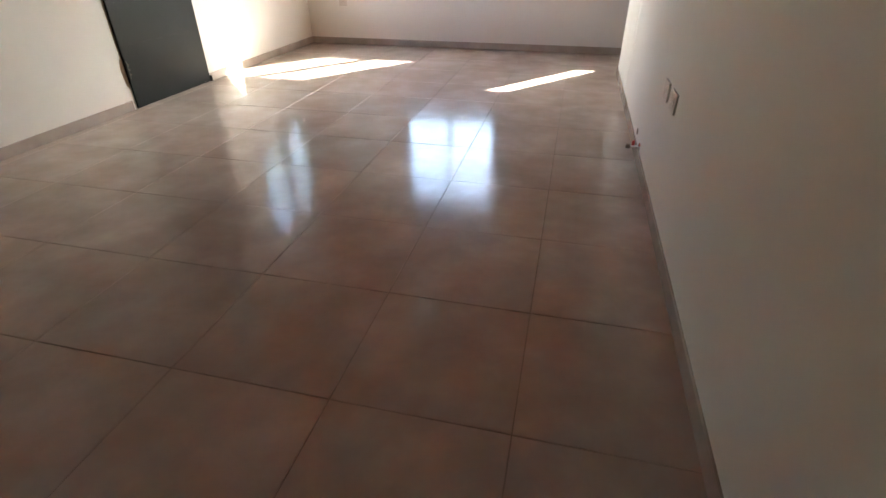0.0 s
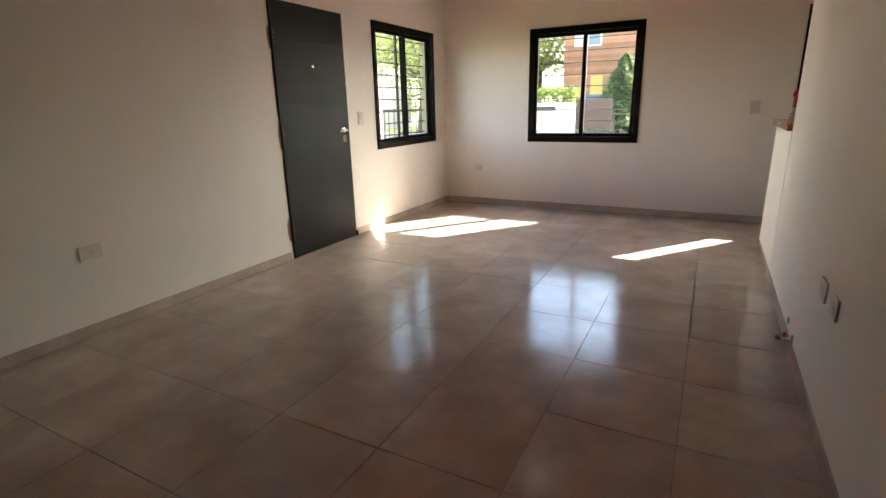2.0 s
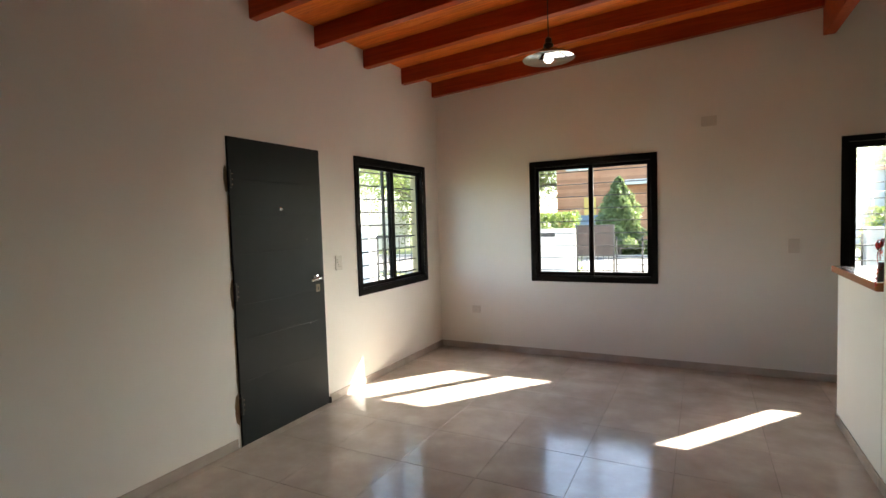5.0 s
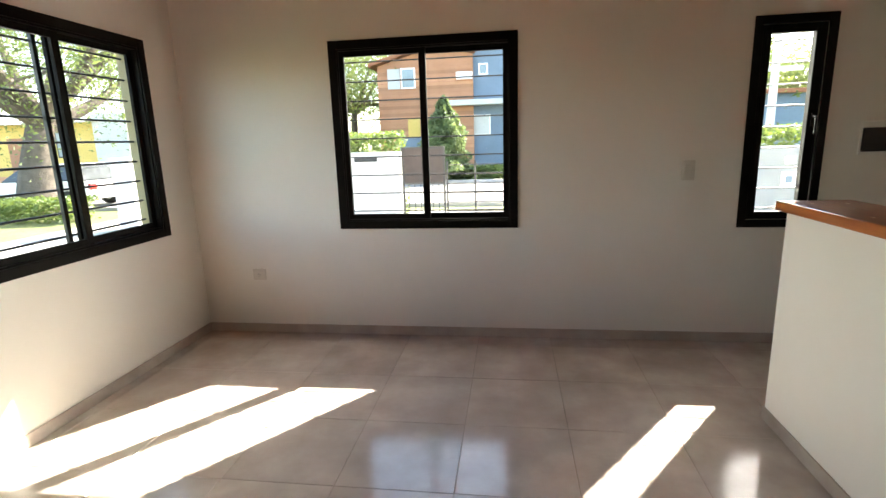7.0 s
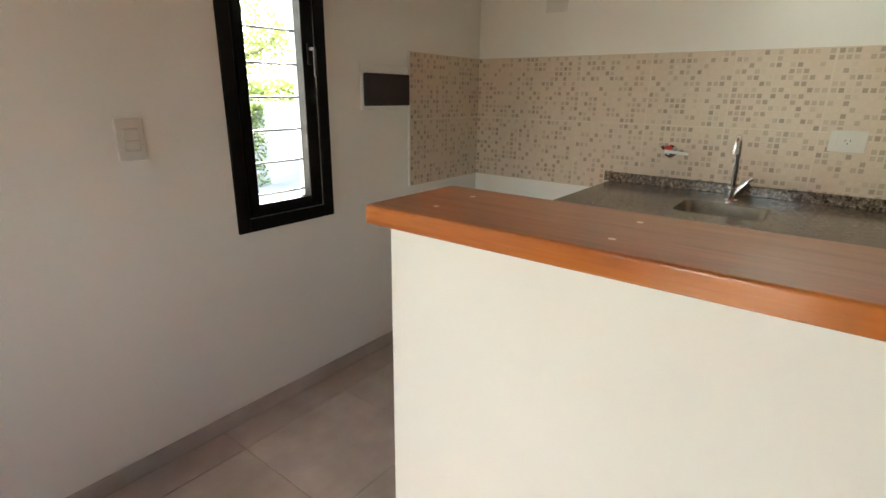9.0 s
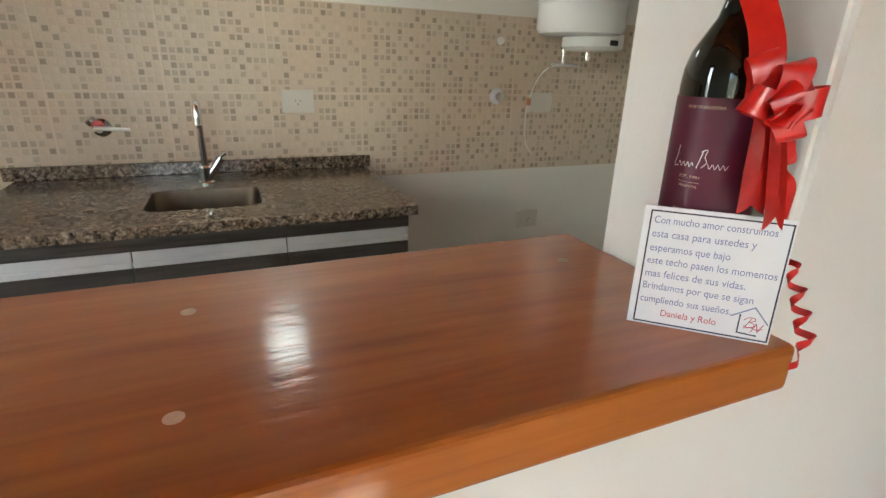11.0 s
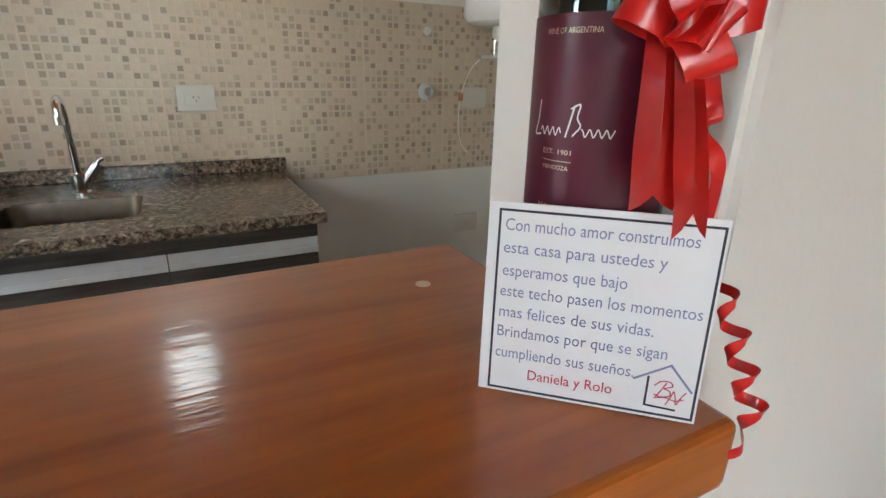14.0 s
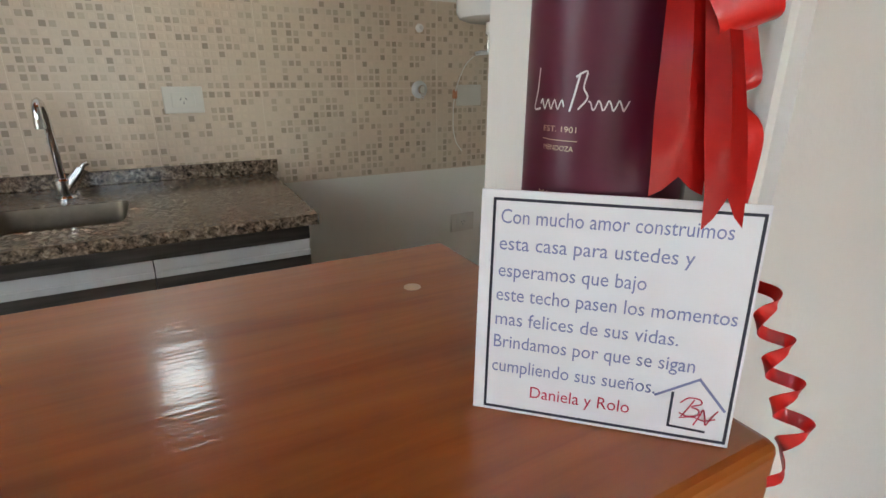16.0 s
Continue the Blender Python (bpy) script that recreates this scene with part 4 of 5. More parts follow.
def text_mesh(words, width=None, height=None, thick=0.0):
    """Flat letters as a mesh, from the origin to the right; scaled to a width and a cap height."""
    cu = bpy.data.curves.new("words", "FONT")
    cu.body, cu.resolution_u, cu.offset = words, 3, 0.0
    tmp = new("words", cu)
    dg = bpy.context.evaluated_depsgraph_get()
    me = bpy.data.meshes.new_from_object(tmp.evaluated_get(dg))
    bpy.data.objects.remove(tmp)
    co = np.array([v.co[:] for v in me.vertices])
    lo, hi = co.min(0), co.max(0)
    sx = width / (hi[0] - lo[0]) if width else 1
    sy = height / 0.7 if height else sx
    for v in me.vertices:
        v.co = ((v.co.x - lo[0]) * sx, v.co.y * sy, 0.0)
    return me


def wrap_text(words, a_mid, z, width, height, material):
    me = text_mesh(words, width, height)
    rr = R + 0.0007
    for v in me.vertices:
        a = a_mid + (v.co.x - width / 2) / rr
        v.co = (rr * math.cos(a), rr * math.sin(a), z + v.co.y)
    me.materials.append(material.m)
    ob = new("lettering", me)
    ob.parent = label_ob
    return ob


AM = radians(112)
wrap_text("WINE OF ARGENTINA", radians(108), 0.1838, 0.030, 0.0026, FOIL)
wrap_text("EST. 1901", radians(104), 0.1285, 0.0165, 0.0024, FOIL)
wrap_text("MENDOZA", radians(104), 0.1208, 0.0150, 0.0022, FOIL)
wrap_text("MALBEC", radians(104), 0.1005, 0.0175, 0.0024, FOIL)
rr = R + 0.0007


def stroke(points, w, material, name="stroke", parent=None):
    """A flat pen stroke on the label: points as (arc metres from the middle, height)."""
    pts = smooth_path([(p[0], p[1], 0) for p in points], 5)
    bm = bmesh.new()
    prev = None
    for i, p in enumerate(pts):
        d = (pts[min(i + 1, len(pts) - 1)] - pts[max(i - 1, 0)]).normalized()
        nrm = Vector((-d.y, d.x, 0)) * w / 2
        row = []
        for q in (p - nrm, p + nrm):
            a = AM + 0.9 * q.x / rr
            row.append(bm.verts.new((rr * math.cos(a), rr * math.sin(a), q.y)))
        if prev:
            bm.faces.new((prev[0], row[0], row[1], prev[1]))
        prev = row
    return part(name, bm, material, parent or label_ob)


part_line = stroke([(-0.0155, 0.1255), (-0.010, 0.1251), (0.004, 0.1251)], 0.0003, FOIL, "rule")
# flowing pen flourish across the label
stroke([(-0.0205, 0.154), (-0.0215, 0.145), (-0.0235, 0.1375), (-0.0185, 0.1375)], 0.0009, INKWHITE)
stroke([(-0.0185 + 0.0145 * k / 14, 0.1395 + 0.0019 * math.sin(k * 1.6)) for k in range(15)], 0.0007, INKWHITE)
stroke([(0.003, 0.152), (0.001, 0.144), (-0.001, 0.1370)], 0.0010, INKWHITE)
stroke([(0.001, 0.1505), (0.006, 0.1525), (0.005, 0.1465), (0.007, 0.1425), (0.003, 0.1378)], 0.0008, INKWHITE)
stroke([(0.0075 + 0.0175 * k / 16, 0.1397 + 0.0019 * math.sin(k * 1.6 + 1)) for k in range(17)], 0.0007, INKWHITE)

# ribbon bow, tied round the neck and hanging in front of the bottle
bow = thing("ribbon_bow", "glossy red ribbon bow with forked and curled tails", "ribbon", (0.699, 4.366, BZ))
RU, RN = Vector((-0.473, -0.881, 0)), Vector((-0.881, 0.473, 0))
KN = Vector((0.0, 0.0, 0.179))


def at_bow(u, w, d=0.0):
    return KN + RU * u + RN * d + Vector((0, 0, w))


def strip(path, sides, width, taper=None):
    """A thin ribbon along a path; sides gives the direction across it."""
    bm = bmesh.new()
    pts = smooth_path(path, 5)
    sd = smooth_path(sides, 5)
    prev = None
    for i, (p, s) in enumerate(zip(pts, sd)):
        d = (pts[min(i + 1, len(pts) - 1)] - pts[max(i - 1, 0)]).normalized()
        s = (s - d * s.dot(d)).normalized()
        nn = d.cross(s) * 0.00018
        w = width * (taper(i / (len(pts) - 1)) if taper else 1) / 2
        row = [bm.verts.new(q) for q in (p - s * w + nn, p - s * w * 0.35 + nn * 2.2, p + s * w * 0.35 + nn * 2.2, p + s * w + nn, p + s * w - nn, p - s * w - nn)]
        if prev:
            for k in range(6):
                bm.faces.new((prev[k], prev[(k + 1) % 6], row[(k + 1) % 6], row[k]))
        else:
            bm.faces.new(row)
        prev = row
    bm.faces.new(prev)
    return bm


def bow_loop(tip, axis, out, bulge, width=0.020):
    """One loop of ribbon from the knot out to its round end and back; axis runs across the ribbon at the end."""
    u, w = tip[0] - HEART[0], tip[1] - HEART[1]
    shape = ((0.05, 0.003), (0.30, out + bulge * 0.75), (0.62, out + bulge), (0.88, out + bulge * 0.85), (1.0, out + bulge * 0.25), (0.97, out - bulge * 0.35), (0.80, out - bulge * 0.75), (0.45, out * 0.3 - bulge * 0.4), (0.05, 0.0))
    path = [at_bow(HEART[0] + u * f, HEART[1] + w * f, d) for f, d in shape]
    side = (RU * axis[0] + Vector((0, 0, axis[1]))).normalized()
    part("loop", strip(path, [side] * len(path), width), RIBBON, bow, smooth=True)


HEART = (0.010, 0.007)
bow_loop((-0.005, 0.046), (0.9, 0.35), -0.004, 0.006, 0.022)
bow_loop((0.015, 0.041), (0.95, 0.28), 0.004, 0.009)
bow_loop((0.0405, 0.016), (0.06, 1.0), 0.002, 0.009)
bow_loop((0.034, 0.026), (-0.5, 0.85), -0.006, 0.008)
bow_loop((0.022, -0.013), (0.95, 0.30), 0.005, 0.008)
bow_loop((-0.0135, 0.0165), (0.52, 0.86), 0.006, 0.008)
bow_loop((0.004, 0.021), (0.70, 0.71), 0.014, 0.008, 0.021)
bow_loop((0.021, 0.003), (0.70, 0.71), 0.013, 0.007, 0.018)
part("knot", lathe([(0.0, -0.010), (0.006, -0.008), (0.008, 0.0), (0.006, 0.008), (0.0, 0.010)], 16, "z", tuple(at_bow(0.010, 0.006, 0.004))), RIBBON, bow, smooth=True)
part("neck_band", strip([at_bow(0.004, 0.006, -0.004), at_bow(0.002, 0.050, -0.012), at_bow(-0.004, 0.080, -0.026), at_bow(-0.012, 0.100, -0.036)], [RU] * 4, 0.026), RIBBON, bow, smooth=True)


def forked(name, top, tip, width, fork, curl=0.0, bend=0.0):
    """A hanging tail with a forked end."""
    bm = bmesh.new()
    (u0, w0, d0), (u1, w1, d1) = top, tip
    n = 12
    prev = None
    for i in range(n + 1):
        t = i / n
        c = (u0 + (u1 - u0) * t + bend * math.sin(math.pi * t), w0 + (w1 - w0) * t, d0 + (d1 - d0) * t + curl * math.sin(math.pi * t))
        wd = width * (0.72 + 0.28 * min(1, t * 1.6)) / 2
        row = [bm.verts.new(at_bow(c[0] + s * wd, c[1], c[2] + 0.004 * (1 - abs(s)) * math.sin(2.5 * t + 0.6))) for s in (-1, -0.5, 0, 0.5, 1)]
        if prev:
            for k in range(4):
                bm.faces.new((prev[k], prev[k + 1], row[k + 1], row[k]))
        prev = row
    for row_x, dz in ((prev[0], -fork), (prev[4], -fork * 0.9), (prev[1], -fork * 0.45), (prev[3], -fork * 0.4)):
        row_x.co.z += dz
    prev[2].co.z += fork * 0.5
    ex = bmesh.ops.solidify(bm, geom=bm.faces[:], thickness=0.0003)
    return part(name, bm, RIBBON, bow, "", True)


forked("tail", (0.005, 0.003, 0.000), (0.0095, -0.065, 0.003), 0.020, 0.005, 0.003, -0.001)
forked("tail", (0.0125, 0.000, 0.006), (0.0255, -0.073, 0.009), 0.0150, 0.008, 0.003, -0.001)
# narrow twisted streamer, then a tight curl that falls past the edge of the bar
part("streamer", strip([at_bow(0.030, -0.008, -0.010), at_bow(0.0345, -0.022, -0.010), at_bow(0.0355, -0.030, -0.008), at_bow(0.0345, -0.036, -0.012), at_bow(0.041, -0.047, -0.010), at_bow(0.0445, -0.062, -0.012), at_bow(0.0450, -0.094, -0.020)], [RU, RN + RU, RU, RU - RN, RU, RU - RN * 0.4, RU + RN * 0.3], 0.0075), RIBBON, bow, smooth=True)
path, sides = [], []
for k in range(53):
    t = k / 52
    a = 2 * math.pi * 4.2 * t + 2.6
    u, w = 0.0475 + 0.0345 * t, -0.098 - 0.086 * t
    r = 0.0042 + 0.002 * t
    path.append(at_bow(u + r * math.cos(a), w + 0.004 * math.sin(a), 0.002 - 0.016 * max(0.0, 1 - 5 * t) + r * math.sin(a)))
    sides.append(Vector((0, 0, 1)) + 0.35 * RU * math.cos(a) + 0.35 * RN * math.sin(a))
path += [at_bow(0.074, -0.194, 0.008), at_bow(0.063, -0.202, 0.006)]
sides += [Vector((0, 0, 1)), Vector((0, 0, 1)) + RN * 0.4]
part("curl", strip(path, sides, 0.0058, lambda t: 0.8 + 0.35 * t), RIBBON, bow, smooth=True)

# greeting card leaning on the bottle
c0, c1, c2 = Vector((0.745, 4.411, BZ + 0.0006)), Vector((0.669, 4.330, BZ + 0.0006)), Vector((0.7522, 4.4068, 1.1905))
cu_, cv_ = (c1 - c0).normalized(), (c2 - c0)
cv_ = (cv_ - cu_ * cv_.dot(cu_)).normalized()
cn_ = cu_.cross(cv_)
CW, CH = (c1 - c0).length, (c2 - c0).length
card = thing("greeting_card", "white printed greeting card with navy border leaning on the bottle", "card")
card.matrix_world = Matrix(((cu_.x, cv_.x, cn_.x, c0.x), (cu_.y, cv_.y, cn_.y, c0.y), (cu_.z, cv_.z, cn_.z, c0.z), (0, 0, 0, 1)))
part("sheet", boxed(0, CW, 0, CH, -0.0012, 0.0, 0.0002, 1), PAPER, card)
e0, e1, e2, e3, b_ = 0.0052, CW - 0.0012, 0.0016, CH - 0.0034, 0.0012
bm = bmesh.new()
for q in ((e0, e1, e2, e2 + b_), (e0, e1, e3 - b_, e3), (e0, e0 + b_, e2 + b_, e3 - b_), (e1 - b_, e1, e2 + b_, e3 - b_)):
    box(bm, q[0], q[1], q[2], q[3], 0.00005, 0.00025)
part("border", bm, INKNAVY, card, "navy printed border")


def card_line(words, u0, u1, v, ink, size=0.0066):
    me = text_mesh(words, (u1 - u0) * CW, size)
    me.transform(Matrix.Translation((u0 * CW, v * CH, 0.0003)))
    me.materials.append(ink.m)
    new("printed_line", me).parent = card


for words, u0, u1, v in (("Con mucho amor construimos", 0.080, 0.896, 0.864), ("esta casa para ustedes y", 0.079, 0.784, 0.752), ("esperamos que bajo", 0.081, 0.634, 0.636), ("este techo pasen los momentos", 0.077, 0.955, 0.529), ("mas felices de sus vidas.", 0.079, 0.771, 0.419), ("Brindamos por que se sigan", 0.077, 0.842, 0.313), ("cumpliendo sus sueños.", 0.075, 0.714, 0.198)):
    card_line(words, u0, u1, v, INKBLUE, 0.0063)
card_line("Daniela y Rolo", 0.239, 0.630, 0.090, INKRED, 0.0058)


def card_stroke(points, w, ink, name="mark"):
    bm = bmesh.new()
    pts = [Vector((p[0] * CW, p[1] * CH, 0)) for p in points]
    for a, b in zip(pts, pts[1:]):
        d = (b - a).normalized()
        q = Vector((-d.y, d.x, 0)) * w / 2
        vs = [bm.verts.new((p.x, p.y, 0.0003)) for p in (a - q - d * w / 2, b - q + d * w / 2, b + q + d * w / 2, a + q - d * w / 2)]
        bm.faces.new(vs)
    return part(name, bm, ink, card)


card_stroke([(0.719, 0.195), (0.866, 0.288), (0.965, 0.165)], 0.0011, INKBLUE, "roof_mark")
card_stroke([(0.779, 0.214), (0.778, 0.064), (0.907, 0.058)], 0.0011, INKNAVY, "house_mark")
for pen in (
    [(0.795, 0.120), (0.815, 0.160), (0.832, 0.198)],
    [(0.785, 0.180), (0.812, 0.205), (0.850, 0.204), (0.858, 0.184), (0.826, 0.168), (0.850, 0.158), (0.852, 0.134), (0.815, 0.122), (0.788, 0.132)],
    [(0.842, 0.088), (0.858, 0.130), (0.868, 0.160), (0.878, 0.125), (0.884, 0.095), (0.902, 0.135), (0.918, 0.162)],
    [(0.790, 0.112), (0.835, 0.122), (0.875, 0.112), (0.912, 0.125)],
):
    card_stroke([(p.x, p.y) for p in smooth_path([(a + 0.026, b - 0.004, 0) for a, b in pen], 4)], 0.0006, INKRED, "monogram_mark")

# ---------------------------------------------------------------- outside
GZ = -0.15
structure("ground", boxed(-900, 900, -900, 900, -1.0, GZ), GRASS, "sparse grass ground around the house")
structure("pavement", boxed(-9.5, 7.5, YF + T_OUT + 0.02, 14.0, GZ - 0.1, GZ + 0.02), CONCRETE, "pale concrete yard paving")
structure("road", boxed(-200, 200, 14.9, 21.5, GZ - 0.2, GZ + 0.004), ASPHALT, "grey asphalt street")
structure("kerb", boxed(-200, 200, 14.7, 14.9, GZ - 0.2, GZ + 0.1, 0.02), CONCRETE, "concrete street kerb")
structure("kerb", boxed(-200, 200, 21.5, 21.7, GZ - 0.2, GZ + 0.1, 0.02), CONCRETE, "concrete street kerb")


def leaf_cloud(count, shape, size, rng):
    """Many small folded leaves at places given by shape(rng)."""
    v, f = [], []
    for _ in range(count):
        p = Vector(shape(rng))
        a = Vector((rng.gauss(0, 1), rng.gauss(0, 1), rng.gauss(0, 0.7))).normalized()
        b = a.cross(Vector((rng.gauss(0, 1), rng.gauss(0, 1), rng.gauss(0, 1)))).normalized()
        c = a.cross(b)
        s = size * rng.uniform(0.6, 1.3)
        n = len(v)
        v += [p - a * s, p + b * s * 0.42 + c * s * 0.1, p + a * s, p - b * s * 0.42 + c * s * 0.1]
        f += [(n, n + 1, n + 2), (n, n + 2, n + 3)]
    me = bpy.data.meshes.new("leaves")
    me.from_pydata([tuple(q) for q in v], [], f)
    return me


def tree(at, height, spread, seed, label, lean=(0, 0), trunk_r=0.3, leaves=9000, size=0.16, mat=LEAF, forks=0.42, low=0.48):
    rng = random.Random(seed)
    t = thing("tree", label, "tree", at)
    fork = height * forks
    bm = tube(smooth_path([(0, 0, -0.1), (lean[0] * 0.3 + 0.05, lean[1] * 0.3, fork * 0.45), (lean[0], lean[1], fork)], 5), [trunk_r * (1.25 - 0.06 * k) for k in range(11)], 12)
    tips = []
    for k in range(9):
        a = 2 * math.pi * k / 9 + rng.uniform(-0.3, 0.3)
        r = spread * rng.uniform(0.55, 0.95)
        base = Vector((lean[0], lean[1], fork * rng.uniform(0.82, 1.0)))
        tip = Vector((lean[0] + r * math.cos(a), lean[1] + r * math.sin(a), height * rng.uniform(low, 0.92)))
        mid = base.lerp(tip, 0.5) + Vector((0, 0, -0.06 * height + rng.uniform(-0.2, 0.3)))
        path = smooth_path([base, mid, tip], 5)
        tube(path, [trunk_r * 0.5 * (1 - 0.085 * i) for i in range(len(path))], 8, bm)
        tips += [base.lerp(tip, 0.7), tip]
        for _ in range(3):
            q = mid.lerp(tip, rng.random())
            e = q + Vector((rng.uniform(-1, 1), rng.uniform(-1, 1), rng.uniform(-0.5, 0.7))) * spread * 0.4
            tube([q, q.lerp(e, 0.5) + Vector((0, 0, 0.1)), e], [0.05, 0.03, 0.012], 6, bm)
            tips.append(e)
    part("trunk", bm, BARK, t, "grey-brown bark trunk and limbs", True)

    def shape(r):
        c = r.choice(tips)
        return (c.x + r.gauss(0, spread * 0.20), c.y + r.gauss(0, spread * 0.20), c.z + r.gauss(0, spread * 0.16) - abs(r.gauss(0, 0.2)))

    me = leaf_cloud(leaves, shape, size, rng)
    me.materials.append(mat.m)
    crown = new("crown", me)
    crown.parent = t
    return t


def hedge(x0, x1, y0, y1, z0, z1, seed, label, count=5000, size=0.05, mat=HEDGE):
    rng = random.Random(seed)
    me = leaf_cloud(count, lambda r: (r.uniform(x0, x1), r.uniform(y0, y1), z0 + (z1 - z0) * (1 - r.random() ** 1.8) + 0.05 * math.sin(7 * r.random())), size, rng)
    me.materials.append(mat.m)
    return tagged(new("hedge", me), label, "hedge", kind="stuff")


# front boundary: white wall, grey wall, gate, railing
FY = 11.6
w = thing("boundary_wall", "white rendered low boundary wall with dark address plate", "wall", (-3.6, FY, GZ))
part("wall", boxed(0.13, 1.08, 0.0, 0.22, 0.0, 1.39, 0.01), RENDERWHITE, w)
part("address_plate", boxed(0.26, 0.68, -0.014, -0.001, 1.225, 1.315, 0.003), SLOT, w, "dark address plate")
w2 = thing("boundary_wall", "grey rendered low wall with white meter boxes", "wall", (3.9, FY, GZ))
part("wall", boxed(-1.6, 3.0, 0.0, 0.22, 0.0, 1.31, 0.01), RENDERGREY, w2)
for (xa, xb, za, zb) in ((-0.10, 0.06, 1.02, 1.14), (-0.135, 0.085, 0.66, 0.90)):
    mb = part("meter_box", boxed(xa, xb, -0.03, -0.001, za, zb, 0.004), PLASTIC, w2, "white meter box")
part("meter_window", boxed(-0.075, 0.025, -0.036, -0.031, 0.72, 0.83, 0.002), WINSKY, w2)
pl = thing("gate_pillar", "white rendered gate pillar beside the driveway gate", "pillar", (-8.0, FY, GZ))
part("shaft", boxed(-0.2, 0.2, 0, 0.4, 0, 1.42, 0.01), RENDERWHITE, pl)


def bar_gate(x0, x1, z1, label, step=0.14, solid=0.0, rails=()):
    g = thing("metal_gate", label, "gate", (x0, FY + 0.1, GZ))
    L = x1 - x0
    bm = bmesh.new()
    box(bm, 0, 0.04, 0, 0.04, 0.04, z1)
    box(bm, L - 0.04, L, 0, 0.04, 0.04, z1)
    box(bm, 0.04, L - 0.04, 0, 0.04, z1 - 0.04, z1)
    box(bm, 0.04, L - 0.04, 0, 0.04, 0.08, 0.12)
    part("gate_frame", bm, IRON, g)
    n = int(L / step)
    for k in range(1, n):
        x = L * k / n
        part("bar", boxed(x - 0.007, x + 0.007, 0.012, 0.028, 0.12, z1 - 0.04), IRON, g)
    for z in rails:
        part("rail", boxed(0.04, L - 0.04, 0.006, 0.034, z - 0.008, z + 0.008), IRON, g)
    return g


bar_gate(-7.62, -3.52, 1.32, "dark steel driveway gate of upright bars", 0.17)
pg = thing("metal_gate", "grey-brown steel pedestrian gate with panel and bars", "gate", (-2.5, FY + 0.1, GZ))
bm = boxed(0, 0.035, 0, 0.035, 0.05, 1.46)
box(bm, 0.745, 0.78, 0, 0.035, 0.05, 1.46)
box(bm, 0.035, 0.745, 0, 0.035, 1.425, 1.46)
box(bm, 0.035, 0.745, 0, 0.035, 0.80, 0.835)
box(bm, 0.035, 0.745, 0, 0.035, 0.05, 0.085)
part("gate_frame", bm, IRON, pg)
part("panel", boxed(0.035, 0.745, 0.012, 0.02, 0.835, 1.425), mottled("rusty_mesh", (0.06, 0.042, 0.034), (0.042, 0.03, 0.025), 6, 0.8), pg, "brown sheet panel")
for k in range(1, 7):
    part("bar", boxed(0.11 * k - 0.006, 0.11 * k + 0.006, 0.01, 0.025, 0.085, 0.80), IRON, pg)
rl = thing("railing", "thin steel front railing of horizontal bars", "fence", (-1.70, FY + 0.1, GZ))
for k in range(6):
    part("rail", boxed(0, 3.98, 0, 0.02, 0.30 + 0.165 * k, 0.316 + 0.165 * k), IRON, rl)
for x in (0.0, 0.5, 1.5, 2.5, 3.95):
    part("post", boxed(x, x + 0.03, 0.0, 0.03, 0.0, 1.2), IRON, rl)
hedge(-4.7, -2.55, FY + 0.25, FY + 0.95, GZ, 1.55, 3, "bright green clipped hedge behind the white wall", 6000, 0.05)
hedge(2.4, 7.2, FY + 0.25, FY + 1.0, GZ, 1.45, 5, "green shrubs behind the grey wall", 7000, 0.06)
hedge(-3.6, -0.8, 22.4, 23.6, GZ, 0.35, 6, "low pale garden plants across the street", 2500, 0.09)

# conifer across the street
cy = thing("conifer", "dense bright green columnar conifer across the street", "tree", (-3.08, 22.2, GZ))
part("trunk", tube([(0, 0, 0), (0.02, 0, 1.2)], [0.09, 0.06], 8), BARK, cy)
rng = random.Random(9)


def cone_shape(r):
    h = r.random() ** 1.25
    a = r.uniform(0, 2 * math.pi)
    lump = 1 + 0.16 * math.sin(9 * h + 3) + 0.22 * math.sin(5 * a + 11 * h) + 0.14 * math.sin(3 * a - 23 * h)
    rad = 1.05 * (1 - h) ** 0.65 * (0.25 + 0.75 * r.random() ** 0.5) * lump
    return (rad * math.cos(a), rad * math.sin(a), 0.45 + 2.75 * h)


me = leaf_cloud(14000, cone_shape, 0.07, rng)
me.materials.append(CONIFER.m)
new("crown", me).parent = cy


def house_window(parent, x0, x1, z0, z1, y=-0.02, lit=WINSKY, frame_m=PLASTIC):
    w = part("window", ring_box(x0, x1, z0, z1, y), frame_m, parent, "white framed window")
    part("pane", boxed(x0 + 0.05, x1 - 0.05, y - 0.02, y - 0.01, z0 + 0.05, z1 - 0.05), lit, w)
    return w


def ring_box(x0, x1, z0, z1, y, t=0.06):
    bm = bmesh.new()
    for q in ((x0, x0 + t, z0, z1), (x1 - t, x1, z0, z1), (x0 + t, x1 - t, z0, z0 + t), (x0 + t, x1 - t, z1 - t, z1)):
        box(bm, q[0], q[1], y - 0.03, y + 0.05, q[2], q[3])
    return bm


